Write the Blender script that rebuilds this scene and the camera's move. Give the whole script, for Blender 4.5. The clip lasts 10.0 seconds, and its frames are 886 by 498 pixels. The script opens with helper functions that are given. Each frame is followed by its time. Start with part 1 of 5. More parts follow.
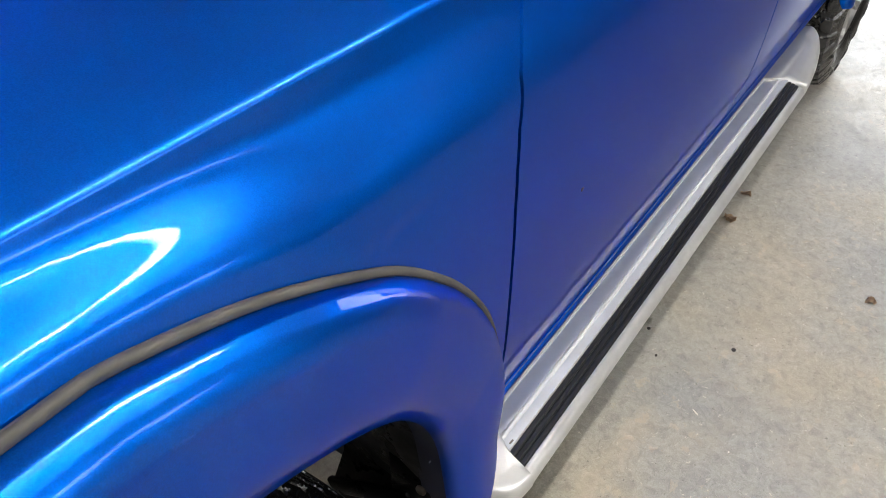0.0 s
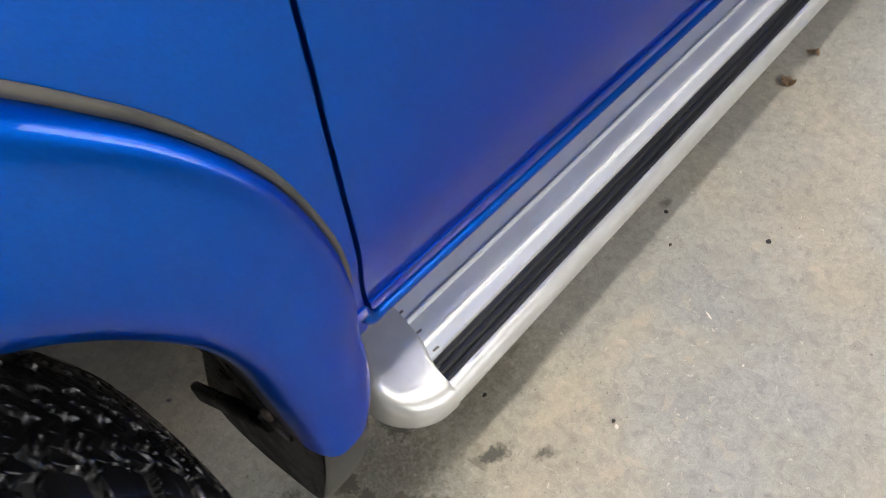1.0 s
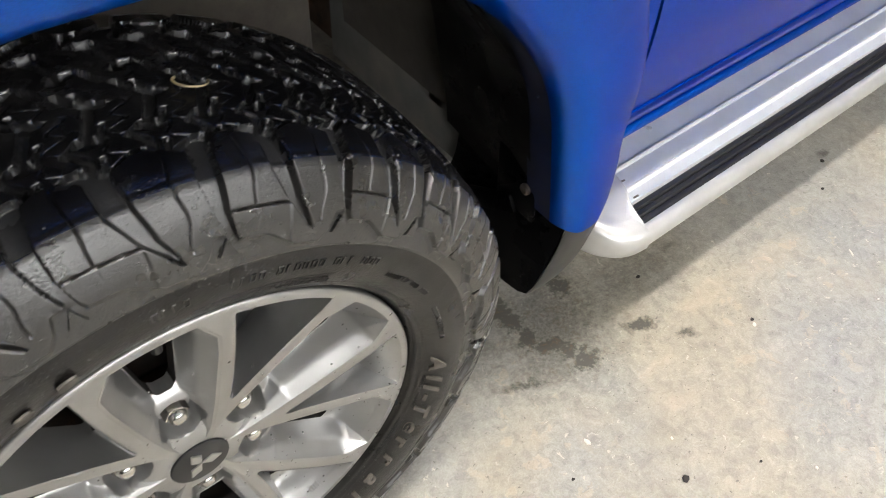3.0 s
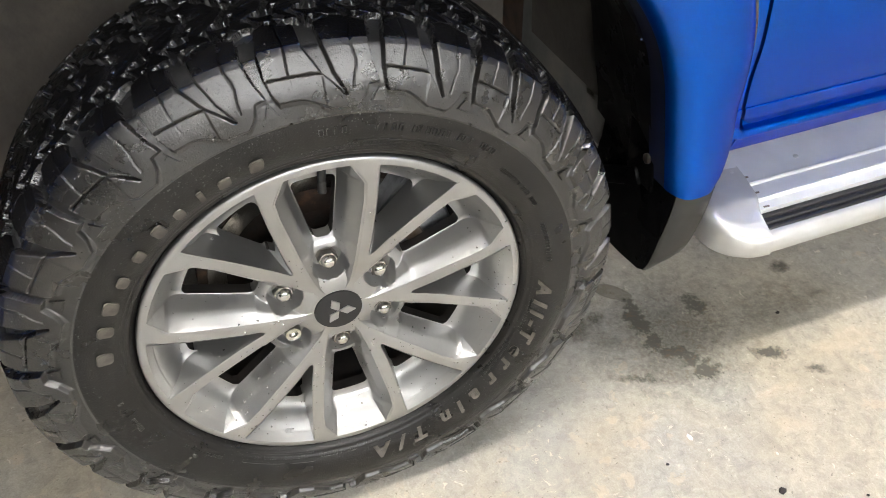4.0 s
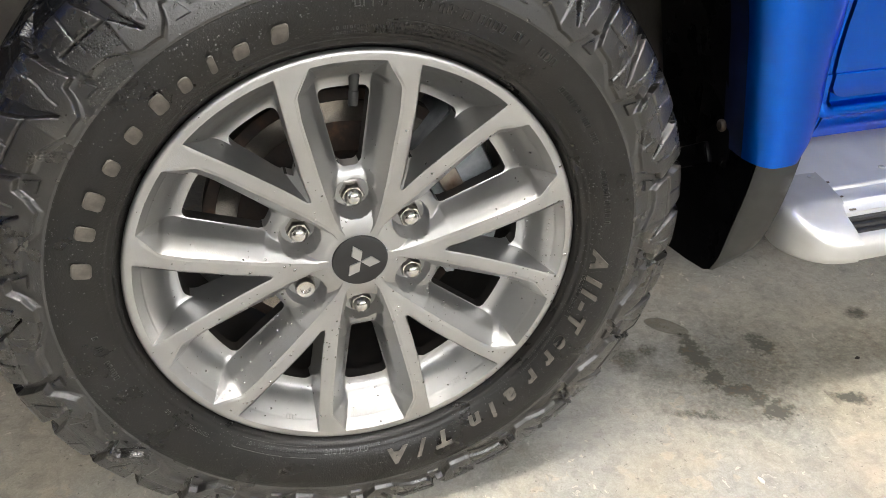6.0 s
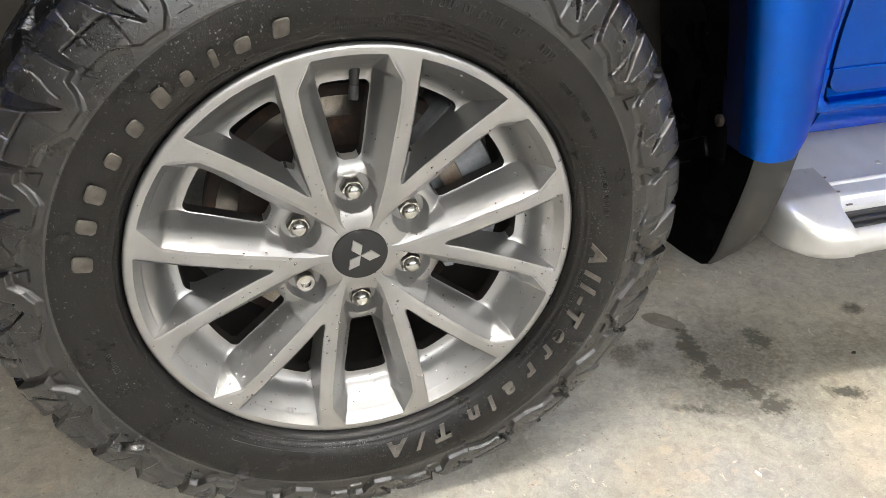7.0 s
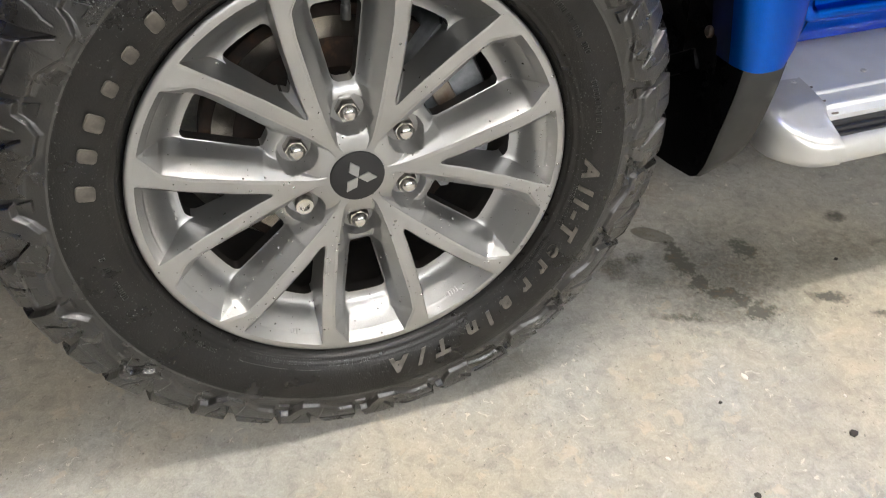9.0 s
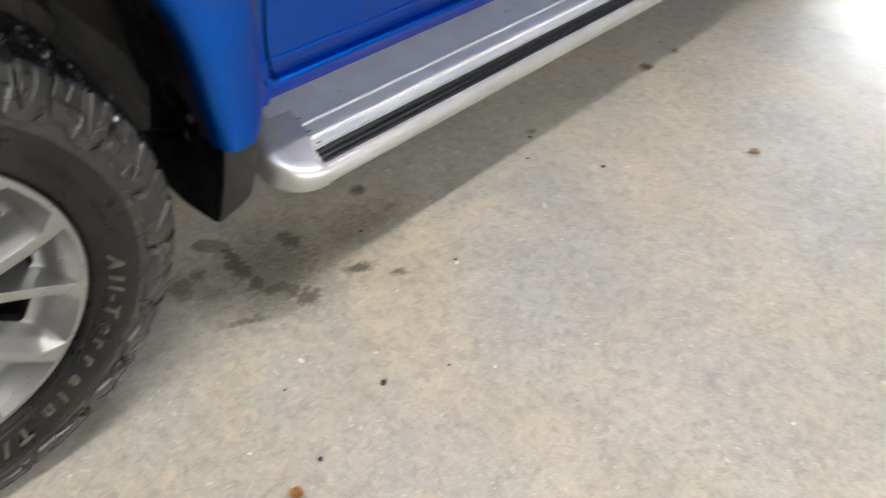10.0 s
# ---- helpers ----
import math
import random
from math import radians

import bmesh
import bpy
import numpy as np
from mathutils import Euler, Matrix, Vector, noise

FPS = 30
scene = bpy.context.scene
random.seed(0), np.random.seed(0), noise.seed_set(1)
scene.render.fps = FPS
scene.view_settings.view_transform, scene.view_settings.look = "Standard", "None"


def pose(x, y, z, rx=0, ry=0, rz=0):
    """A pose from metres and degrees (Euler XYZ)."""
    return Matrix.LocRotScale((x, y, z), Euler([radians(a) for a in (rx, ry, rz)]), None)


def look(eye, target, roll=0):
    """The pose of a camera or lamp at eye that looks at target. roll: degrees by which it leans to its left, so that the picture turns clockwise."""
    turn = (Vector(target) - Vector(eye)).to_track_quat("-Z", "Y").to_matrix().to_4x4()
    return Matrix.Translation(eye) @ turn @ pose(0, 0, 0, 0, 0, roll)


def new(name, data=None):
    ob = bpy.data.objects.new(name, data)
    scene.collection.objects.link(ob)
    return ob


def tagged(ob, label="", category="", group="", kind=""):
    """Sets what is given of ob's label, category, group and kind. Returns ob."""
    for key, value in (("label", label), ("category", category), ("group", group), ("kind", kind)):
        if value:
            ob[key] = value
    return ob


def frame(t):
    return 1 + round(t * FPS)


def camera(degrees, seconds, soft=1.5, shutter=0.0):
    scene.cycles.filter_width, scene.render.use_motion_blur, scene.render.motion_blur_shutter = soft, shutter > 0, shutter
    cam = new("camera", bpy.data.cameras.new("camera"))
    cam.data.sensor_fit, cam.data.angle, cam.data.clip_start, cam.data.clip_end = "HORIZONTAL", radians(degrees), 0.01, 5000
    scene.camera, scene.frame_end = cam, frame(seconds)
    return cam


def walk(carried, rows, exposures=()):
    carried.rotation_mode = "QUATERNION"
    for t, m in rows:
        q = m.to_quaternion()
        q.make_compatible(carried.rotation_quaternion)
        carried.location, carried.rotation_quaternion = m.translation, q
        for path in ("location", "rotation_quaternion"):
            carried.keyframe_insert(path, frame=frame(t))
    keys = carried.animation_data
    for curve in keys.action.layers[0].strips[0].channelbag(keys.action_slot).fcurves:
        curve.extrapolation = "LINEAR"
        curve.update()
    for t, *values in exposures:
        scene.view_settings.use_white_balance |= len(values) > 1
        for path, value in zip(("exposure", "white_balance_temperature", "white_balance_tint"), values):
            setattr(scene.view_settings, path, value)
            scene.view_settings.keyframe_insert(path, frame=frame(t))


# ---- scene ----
cam = camera(58.6, 10.0, soft=0.8, shutter=0.15)
PATH = [
    (0, (-0.025, -0.28, 1.328), (1.269, 0.561, 0.056), 2.2),
    (0.5, (-0.003, -0.263, 1.29), (1.231, 0.551, -0.058), 2.7),
    (1, (0.267, -0.33, 1.12), (1.276, 0.532, -0.376), -1.3),
    (1.5, (0.355, -0.396, 1.037), (1.172, 0.421, -0.595), -3.9),
    (2, (0.3, -0.377, 1.063), (1.086, 0.451, -0.58), -1.8),
    (2.5, (0.135, -0.372, 1.14), (1.006, 0.559, -0.401), 0.2),
    (3, (-0.058, -0.377, 1.109), (0.813, 0.585, -0.413), 4.2),
    (3.2, (-0.09, -0.419, 1.113), (0.713, 0.583, -0.421), 4.7),
    (4.3, (-0.113, -0.705, 1.042), (0.334, 0.801, -0.196), -1.1),
    (4.5, (-0.102, -0.687, 0.981), (0.326, 0.855, -0.219), -0.3),
    (5, (-0.127, -0.67, 0.88), (0.359, 0.916, -0.237), 1.5),
    (5.5, (-0.126, -0.68, 0.845), (0.375, 0.926, -0.236), 0.7),
    (7, (-0.133, -0.687, 0.841), (0.381, 0.911, -0.247), 0.9),
    (7.5, (-0.129, -0.698, 0.837), (0.39, 0.903, -0.243), 0.6),
    (8, (-0.138, -0.693, 0.83), (0.402, 0.9, -0.253), 1.4),
    (8.5, (-0.138, -0.706, 0.835), (0.397, 0.88, -0.26), 1.1),
    (9, (-0.153, -0.698, 0.845), (0.367, 0.78, -0.397), -0.0),
    (9.5, (-0.165, -0.714, 0.984), (0.444, 0.509, -0.477), 2.1),
    (9.8, (-0.09, -0.73, 1.106), (0.814, 0.271, -0.371), 8.0),
    (10, (-0.046, -0.78, 1.154), (1.115, 0.056, -0.243), 9.6),
]
walk(cam, [(t, look(eye, target, roll)) for t, eye, target, roll in PATH], [(0.0, 0.80), (0.5, 0.74), (1.0, 0.92), (1.6, 1.03), (2.5, 1.13), (3.0, 1.35), (4.5, 1.58), (8.5, 1.52), (9.2, 1.25), (10.0, 0.97)])

# ---- world and light ----
world = bpy.data.worlds.new("world")
scene.world = world
world.use_nodes = True
wn = world.node_tree
sky = wn.nodes.new("ShaderNodeTexSky")
sky.sky_type, sky.sun_disc = "NISHITA", False
sky.sun_elevation, sky.sun_rotation = radians(35), radians(90)
wn.links.new(sky.outputs[0], wn.nodes["Background"].inputs[0])
wn.nodes["Background"].inputs[1].default_value = 0.12
sun_data = bpy.data.lights.new("sun", "SUN")
sun_data.energy, sun_data.angle, sun_data.color = 1.0, radians(12), (1.0, 0.96, 0.9)
sun = new("sun", sun_data)
sun.matrix_world = look((8, -6, 12), (0, 0, 0))

day = bpy.data.lights.new("daylight", "AREA")
day.shape, day.size, day.size_y, day.energy, day.color = "RECTANGLE", 1.8, 2.15, 40.0, (0.93, 0.97, 1.0)
daylight = new("daylight_in_doorway", day)
daylight.matrix_world = look((6.25, 0.35, 1.12), (0, 0.35, 1.12))

# ---- materials ----


def material(name, color=(0.5, 0.5, 0.5), rough=0.5, metal=0.0, **more):
    m = bpy.data.materials.new(name)
    m.use_nodes = True
    b = m.node_tree.nodes["Principled BSDF"]
    b.inputs["Base Color"].default_value = (*color, 1)
    b.inputs["Roughness"].default_value = rough
    b.inputs["Metallic"].default_value = metal
    for k, v in more.items():
        b.inputs[k.replace("_", " ")].default_value = v
    return m


def node(m, kind, **values):
    n = m.node_tree.nodes.new(kind)
    for k, v in values.items():
        n.inputs[k.replace("_", " ")].default_value = v
    return n


def link(m, a, b):
    m.node_tree.links.new(a, b)


def bsdf(m):
    return m.node_tree.nodes["Principled BSDF"]


def coords(m):
    return node(m, "ShaderNodeTexCoord").outputs["Object"]


def noise_of(m, scale, detail=4, rough=0.55, vec=None):
    n = node(m, "ShaderNodeTexNoise", Scale=scale, Detail=detail, Roughness=rough)
    link(m, vec or coords(m), n.inputs["Vector"])
    return n.outputs["Fac"]


def ramp(m, fac, *stops):
    r = m.node_tree.nodes.new("ShaderNodeValToRGB")
    while len(r.color_ramp.elements) < len(stops):
        r.color_ramp.elements.new(0.5)
    for e, (p, c) in zip(r.color_ramp.elements, stops):
        e.position = p
        e.color = (*c, 1) if isinstance(c, tuple) else (c, c, c, 1)
    link(m, fac, r.inputs[0])
    return r.outputs[0]


def mix(m, fac, a, b, blend="MIX"):
    x = m.node_tree.nodes.new("ShaderNodeMix")
    x.data_type, x.blend_type = "RGBA", blend
    for v, s in ((fac, x.inputs[0]), (a, x.inputs[6]), (b, x.inputs[7])):
        if isinstance(v, (int, float)):
            s.default_value = v if s.type == "VALUE" else (v, v, v, 1)
        elif isinstance(v, tuple):
            s.default_value = (*v, 1)
        else:
            link(m, v, s)
    return x.outputs[2]


def calc(m, op, a, b=0.0, clamp=False):
    x = m.node_tree.nodes.new("ShaderNodeMath")
    x.operation, x.use_clamp = op, clamp
    for v, s in ((a, x.inputs[0]), (b, x.inputs[1])):
        if isinstance(v, (int, float)):
            s.default_value = v
        else:
            link(m, v, s)
    return x.outputs[0]


def bump(m, height, strength=0.3, distance=0.002):
    n = node(m, "ShaderNodeBump", Strength=strength, Distance=distance)
    link(m, height, n.inputs["Height"])
    link(m, n.outputs[0], bsdf(m).inputs["Normal"])


# blue metallic body paint under clear coat
PAINT = material("blue_paint", (0.0, 0.09, 0.62), 0.40, 1.0, Coat_Weight=0.48, Coat_Roughness=0.01, Coat_IOR=1.40, Specular_Tint=(0.02, 0.12, 0.6, 1))
link(PAINT, ramp(PAINT, noise_of(PAINT, 900, 2), (0.35, (0.0, 0.096, 0.53)), (0.65, (0.0, 0.125, 0.66))), bsdf(PAINT).inputs["Base Color"])
link(PAINT, ramp(PAINT, noise_of(PAINT, 7, 5), (0.4, 0.0), (0.75, 0.010)), bsdf(PAINT).inputs["Coat Roughness"])


def wet_rubber(name, base, rough, grain, gloss=0.4, film=0.0):
    m = material(name, (0.02, 0.02, 0.02), rough[0], Specular_IOR_Level=gloss, Coat_Weight=film, Coat_Roughness=0.33)
    link(m, ramp(m, noise_of(m, 13, 7, 0.62), *base), bsdf(m).inputs["Base Color"])
    link(m, ramp(m, noise_of(m, 24, 6), (0.35, rough[0]), (0.7, rough[1])), bsdf(m).inputs["Roughness"])
    bump(m, calc(m, "ADD", calc(m, "MULTIPLY", noise_of(m, 520, 3), grain), noise_of(m, 60, 5, 0.6)), 0.5, 0.0011)
    return m


RUBBER_TREAD = wet_rubber("tread_rubber", ((0.35, (0.005, 0.005, 0.006)), (0.7, (0.013, 0.013, 0.014))), (0.13, 0.32), 0.8, 1.0)
RUBBER = wet_rubber("sidewall_rubber", ((0.3, (0.006, 0.0058, 0.0055)), (0.6, (0.0102, 0.0091, 0.0082)), (0.78, (0.021, 0.0185, 0.0160))), (0.26, 0.44), 0.7, 0.36)
RUBBER_DUSTY = wet_rubber("shoulder_rubber", ((0.34, (0.0042, 0.0039, 0.0036)), (0.56, (0.0080, 0.0071, 0.0062)), (0.66, (0.019, 0.0170, 0.0145)), (0.78, (0.052, 0.047, 0.039))), (0.24, 0.40), 0.8, 0.9, 0.30)
# paler than the blocks: water sheen in the grooves put into the colour
GROOVE = wet_rubber("groove_sheen_rubber", ((0.32, (0.018, 0.018, 0.019)), (0.55, (0.037, 0.0365, 0.036)), (0.74, (0.085, 0.082, 0.078))), (0.22, 0.45), 0.5)
# grey base colour carries the drops' glints against the black rubber
DROPS = material("glinting_water_on_rubber", (0.085, 0.085, 0.084), 0.05, Specular_IOR_Level=1.0)
DROPS_ALLOY = material("water_on_silver", (0.36, 0.36, 0.355), 0.14, 0.9, Coat_Weight=1.0, Coat_Roughness=0.02)

LETTER = material("raised_letter", (0.20, 0.18, 0.155), 0.6)
link(LETTER, ramp(LETTER, noise_of(LETTER, 60, 5), (0.35, (0.045, 0.040, 0.034)), (0.65, (0.125, 0.110, 0.093))), bsdf(LETTER).inputs["Base Color"])

ALLOY = material("alloy", (0.52, 0.51, 0.49), 0.36, 0.92)
link(ALLOY, ramp(ALLOY, noise_of(ALLOY, 14, 5), (0.35, (0.43, 0.43, 0.425)), (0.7, (0.375, 0.372, 0.362))), bsdf(ALLOY).inputs["Base Color"])
link(ALLOY, ramp(ALLOY, noise_of(ALLOY, 30, 5), (0.3, 0.36), (0.7, 0.44)), bsdf(ALLOY).inputs["Roughness"])
bump(ALLOY, calc(ALLOY, "ADD", noise_of(ALLOY, 800, 2), calc(ALLOY, "MULTIPLY", noise_of(ALLOY, 35, 4), 3.0)), 0.12, 0.0008)
CHROME = material("chrome", (0.62, 0.6, 0.57), 0.16, 1.0)
STEEL = material("worn_steel", (0.30, 0.27, 0.24), 0.38, 0.9)
link(STEEL, ramp(STEEL, noise_of(STEEL, 25, 6), (0.35, (0.30, 0.28, 0.25)), (0.65, (0.12, 0.08, 0.055))), bsdf(STEEL).inputs["Base Color"])
BAND = material("polished_band", (0.16, 0.145, 0.125), 0.24, 0.95)
link(BAND, ramp(BAND, noise_of(BAND, 22, 6), (0.38, (0.20, 0.18, 0.155)), (0.62, (0.38, 0.35, 0.305))), bsdf(BAND).inputs["Base Color"])
RUST = material("rusty_iron", (0.05, 0.03, 0.022), 0.75, 0.2)
link(RUST, ramp(RUST, noise_of(RUST, 40, 6), (0.35, (0.010, 0.0075, 0.006)), (0.6, (0.028, 0.0165, 0.0105)), (0.75, (0.085, 0.041, 0.020))), bsdf(RUST).inputs["Base Color"])
bump(RUST, noise_of(RUST, 120, 5), 0.5, 0.002)
CAST = material("cast_iron", (0.12, 0.12, 0.12), 0.45, 0.1)
link(CAST, ramp(CAST, noise_of(CAST, 30, 5), (0.4, (0.13, 0.138, 0.145)), (0.7, (0.32, 0.335, 0.35))), bsdf(CAST).inputs["Base Color"])
BROWN = material("brown_part", (0.09, 0.05, 0.03), 0.7)
link(BROWN, ramp(BROWN, noise_of(BROWN, 25, 6), (0.35, (0.035, 0.024, 0.018)), (0.7, (0.13, 0.075, 0.045))), bsdf(BROWN).inputs["Base Color"])
# brake dust made near-black, with the barrel's shade in its colour
DUST_SHADE = material("brake_dust_and_shade", (0.02, 0.018, 0.016), 0.6)
link(DUST_SHADE, ramp(DUST_SHADE, noise_of(DUST_SHADE, 30, 6), (0.35, (0.005, 0.0047, 0.0044)), (0.7, (0.019, 0.0155, 0.0125))), bsdf(DUST_SHADE).inputs["Base Color"])
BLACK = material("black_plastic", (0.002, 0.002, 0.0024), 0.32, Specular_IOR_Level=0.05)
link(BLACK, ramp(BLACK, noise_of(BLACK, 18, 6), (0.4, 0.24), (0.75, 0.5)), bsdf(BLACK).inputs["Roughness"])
CAPBLACK = material("cap_black", (0.012, 0.012, 0.013), 0.45)
FLAP = material("flap_plastic", (0.035, 0.037, 0.036), 0.42)
link(FLAP, ramp(FLAP, noise_of(FLAP, 40, 5), (0.35, (0.011, 0.0115, 0.0115)), (0.7, (0.020, 0.021, 0.0205))), bsdf(FLAP).inputs["Base Color"])
SCRATCH = material("scratch", (0.16, 0.28, 0.62), 0.5)
# dark blue: the flare lip's shade put into colour; also small paint marks
HEM = material("lip_shade_and_chip_blue", (0.0, 0.016, 0.10), 0.45, 0.3)
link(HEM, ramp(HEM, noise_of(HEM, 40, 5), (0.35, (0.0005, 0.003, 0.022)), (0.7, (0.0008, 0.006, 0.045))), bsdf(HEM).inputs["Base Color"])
GASKET = material("gasket_rubber", (0.075, 0.07, 0.058), 0.55)
link(GASKET, ramp(GASKET, noise_of(GASKET, 30, 5), (0.35, (0.042, 0.040, 0.035)), (0.7, (0.078, 0.072, 0.060))), bsdf(GASKET).inputs["Base Color"])
# near-black for shade in enclosed spaces, and for the hole plugs
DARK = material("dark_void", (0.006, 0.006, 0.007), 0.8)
LINER = material("dirty_liner", (0.12, 0.11, 0.095), 0.85)
link(LINER, ramp(LINER, noise_of(LINER, 6, 7, 0.6), (0.3, (0.060, 0.056, 0.050)), (0.55, (0.115, 0.104, 0.090)), (0.75, (0.19, 0.165, 0.135))), bsdf(LINER).inputs["Base Color"])
bump(LINER, noise_of(LINER, 90, 5), 0.4, 0.003)
# dusty liner again, paler: the light behind the wheel put into its colour
LIT_LINER = material("lit_liner", (0.2, 0.2, 0.19), 0.8)
link(LIT_LINER, ramp(LIT_LINER, noise_of(LIT_LINER, 7, 7, 0.6), (0.3, (0.11, 0.112, 0.105)), (0.55, (0.20, 0.20, 0.188)), (0.75, (0.30, 0.275, 0.235))), bsdf(LIT_LINER).inputs["Base Color"])
bump(LIT_LINER, noise_of(LIT_LINER, 90, 5), 0.4, 0.003)
SILVER = material("silver_paint", (0.62, 0.62, 0.60), 0.34, 0.48)
link(SILVER, ramp(SILVER, noise_of(SILVER, 10, 6), (0.35, (0.57, 0.57, 0.555)), (0.7, (0.47, 0.46, 0.435))), bsdf(SILVER).inputs["Base Color"])
bump(SILVER, noise_of(SILVER, 420, 3), 0.12, 0.0008)
DECK = material("anodised_deck", (0.78, 0.78, 0.775), 0.40, 0.42)
link(DECK, ramp(DECK, noise_of(DECK, 12, 6), (0.35, (0.76, 0.77, 0.77)), (0.7, (0.66, 0.665, 0.66))), bsdf(DECK).inputs["Base Color"])
RIDGE = material("bright_ridge", (0.76, 0.76, 0.75), 0.42, 0.3)
TREADSTRIP = material("strip_rubber", (0.012, 0.012, 0.013), 0.42)
LEAF = material("dry_leaf", (0.22, 0.12, 0.06), 0.7)
link(LEAF, ramp(LEAF, noise_of(LEAF, 90, 4), (0.35, (0.20, 0.125, 0.075)), (0.7, (0.46, 0.32, 0.20))), bsdf(LEAF).inputs["Base Color"])
LEAF_ORANGE = material("orange_leaf", (0.5, 0.2, 0.05), 0.6)
link(LEAF_ORANGE, ramp(LEAF_ORANGE, noise_of(LEAF_ORANGE, 90, 4), (0.35, (0.36, 0.14, 0.04)), (0.7, (0.62, 0.36, 0.14))), bsdf(LEAF_ORANGE).inputs["Base Color"])
FLAKE = material("pale_flake", (0.72, 0.68, 0.60), 0.6)
STRAW = material("straw", (0.50, 0.40, 0.22), 0.7)
CRUMB = material("crumb", (0.03, 0.026, 0.022), 0.9)
PAINTWALL = material("wall_paint", (0.62, 0.61, 0.58), 0.8)
link(PAINTWALL, ramp(PAINTWALL, noise_of(PAINTWALL, 3, 6), (0.3, (0.22, 0.215, 0.205)), (0.7, (0.28, 0.275, 0.265))), bsdf(PAINTWALL).inputs["Base Color"])
# the unseen west wall is darkened to cut light on the arch lip
ABSORBING_WALL = material("light_absorbing_wall", (0.05, 0.05, 0.05), 0.8)
link(ABSORBING_WALL, ramp(ABSORBING_WALL, noise_of(ABSORBING_WALL, 3, 6), (0.3, (0.03, 0.03, 0.031)), (0.7, (0.06, 0.058, 0.056))), bsdf(ABSORBING_WALL).inputs["Base Color"])
CEIL = material("ceiling_paint", (0.46, 0.46, 0.45), 0.85)
TUBE = material("lit_tube", (1, 1, 1), 0.5)
bsdf(TUBE).inputs["Emission Color"].default_value = (1.0, 0.96, 0.895, 1)
bsdf(TUBE).inputs["Emission Strength"].default_value = 40.0
# glow of the added fill panels
PANEL = material("lit_cover", (1, 1, 1), 0.5)
bsdf(PANEL).inputs["Emission Color"].default_value = (0.985, 0.985, 0.985, 1)
bsdf(PANEL).inputs["Emission Strength"].default_value = 5.1
GLASS = material("tinted_glass", (0.01, 0.012, 0.014), 0.05)
HOUSING = material("lamp_housing", (0.75, 0.75, 0.74), 0.5)

# concrete floor: grey to beige blotches, dark oily stain, pale chips, a wet part
CONCRETE = material("concrete", (0.38, 0.35, 0.30), 0.55)


def wobble(m, vec, scale, much, detail=3):
    """Coordinates pushed about by noise."""
    n = node(m, "ShaderNodeTexNoise", Scale=scale, Detail=detail, Roughness=0.6)
    link(m, vec, n.inputs["Vector"])
    a = m.node_tree.nodes.new("ShaderNodeVectorMath")
    a.operation = "SUBTRACT"
    link(m, n.outputs["Color"], a.inputs[0])
    a.inputs[1].default_value = (0.5, 0.5, 0.5)
    b = m.node_tree.nodes.new("ShaderNodeVectorMath")
    b.operation = "MULTIPLY_ADD"
    link(m, a.outputs[0], b.inputs[0])
    b.inputs[1].default_value = (much, much, 0)
    link(m, vec, b.inputs[2])
    return b.outputs[0]


def stain(m, vec, x, y, rx, ry, turn=0.0, soft=0.38, frayed=None):
    """A patch, 1 in its middle, 0 outside; frayed: noise that breaks its edge."""
    mp = m.node_tree.nodes.new("ShaderNodeMapping")
    mp.vector_type = "TEXTURE"
    mp.inputs["Location"].default_value = (x, y, 0)
    mp.inputs["Rotation"].default_value = (0, 0, radians(turn))
    mp.inputs["Scale"].default_value = (rx, ry, 1)
    link(m, vec, mp.inputs["Vector"])
    ln = m.node_tree.nodes.new("ShaderNodeVectorMath")
    ln.operation = "LENGTH"
    link(m, mp.outputs[0], ln.inputs[0])
    d = ln.outputs["Value"]
    if frayed is not None:
        d = calc(m, "ADD", d, frayed)
    return ramp(m, d, (max(0.0, 1.0 - soft), 1.0), (1.0, 0.0))


def sparse(m, scale, cut, where_scale, where_cut, vec, detail=5):
    """Crisp scattered flecks that gather in some places."""
    a = ramp(m, noise_of(m, scale, detail, 0.65, vec), (cut, 0.0), (cut + 0.025, 1.0))
    b = ramp(m, noise_of(m, where_scale, 3, 0.5, vec), (where_cut, 0.0), (where_cut + 0.1, 1.0))
    return calc(m, "MULTIPLY", a, b)


C = CONCRETE
cv = coords(C)
bent = wobble(C, wobble(C, cv, 22, 0.045), 110, 0.014)
big = ramp(C, noise_of(C, 1.9, 5, 0.55, cv), (0.36, (0.358, 0.350, 0.330)), (0.50, (0.395, 0.374, 0.331)), (0.64, (0.435, 0.388, 0.310)))
cloud = ramp(C, noise_of(C, 6, 7, 0.62, bent), (0.3, 0.89), (0.7, 1.07))
mid = ramp(C, noise_of(C, 34, 8, 0.72, bent), (0.30, 0.72), (0.50, 0.99), (0.7, 1.12))
fine = mix(C, 1.0, ramp(C, noise_of(C, 330, 3, 0.6, cv), (0.3, 0.86), (0.7, 1.08)), ramp(C, noise_of(C, 88, 6, 0.7, bent), (0.34, 0.84), (0.66, 1.10)), "MULTIPLY")
col = mix(C, 1.0, mix(C, 1.0, mix(C, 1.0, big, cloud, "MULTIPLY"), mid, "MULTIPLY"), fine, "MULTIPLY")
# worn warm patches, tan spots, pale chips, dark pits
warm = calc(C, "MULTIPLY", ramp(C, noise_of(C, 8, 8, 0.68, bent), (0.46, 0.0), (0.66, 1.0)), ramp(C, noise_of(C, 2.3, 3, 0.5, cv), (0.42, 0.0), (0.62, 1.0)))
col = mix(C, calc(C, "MULTIPLY", warm, 0.22), col, (0.52, 0.43, 0.31))
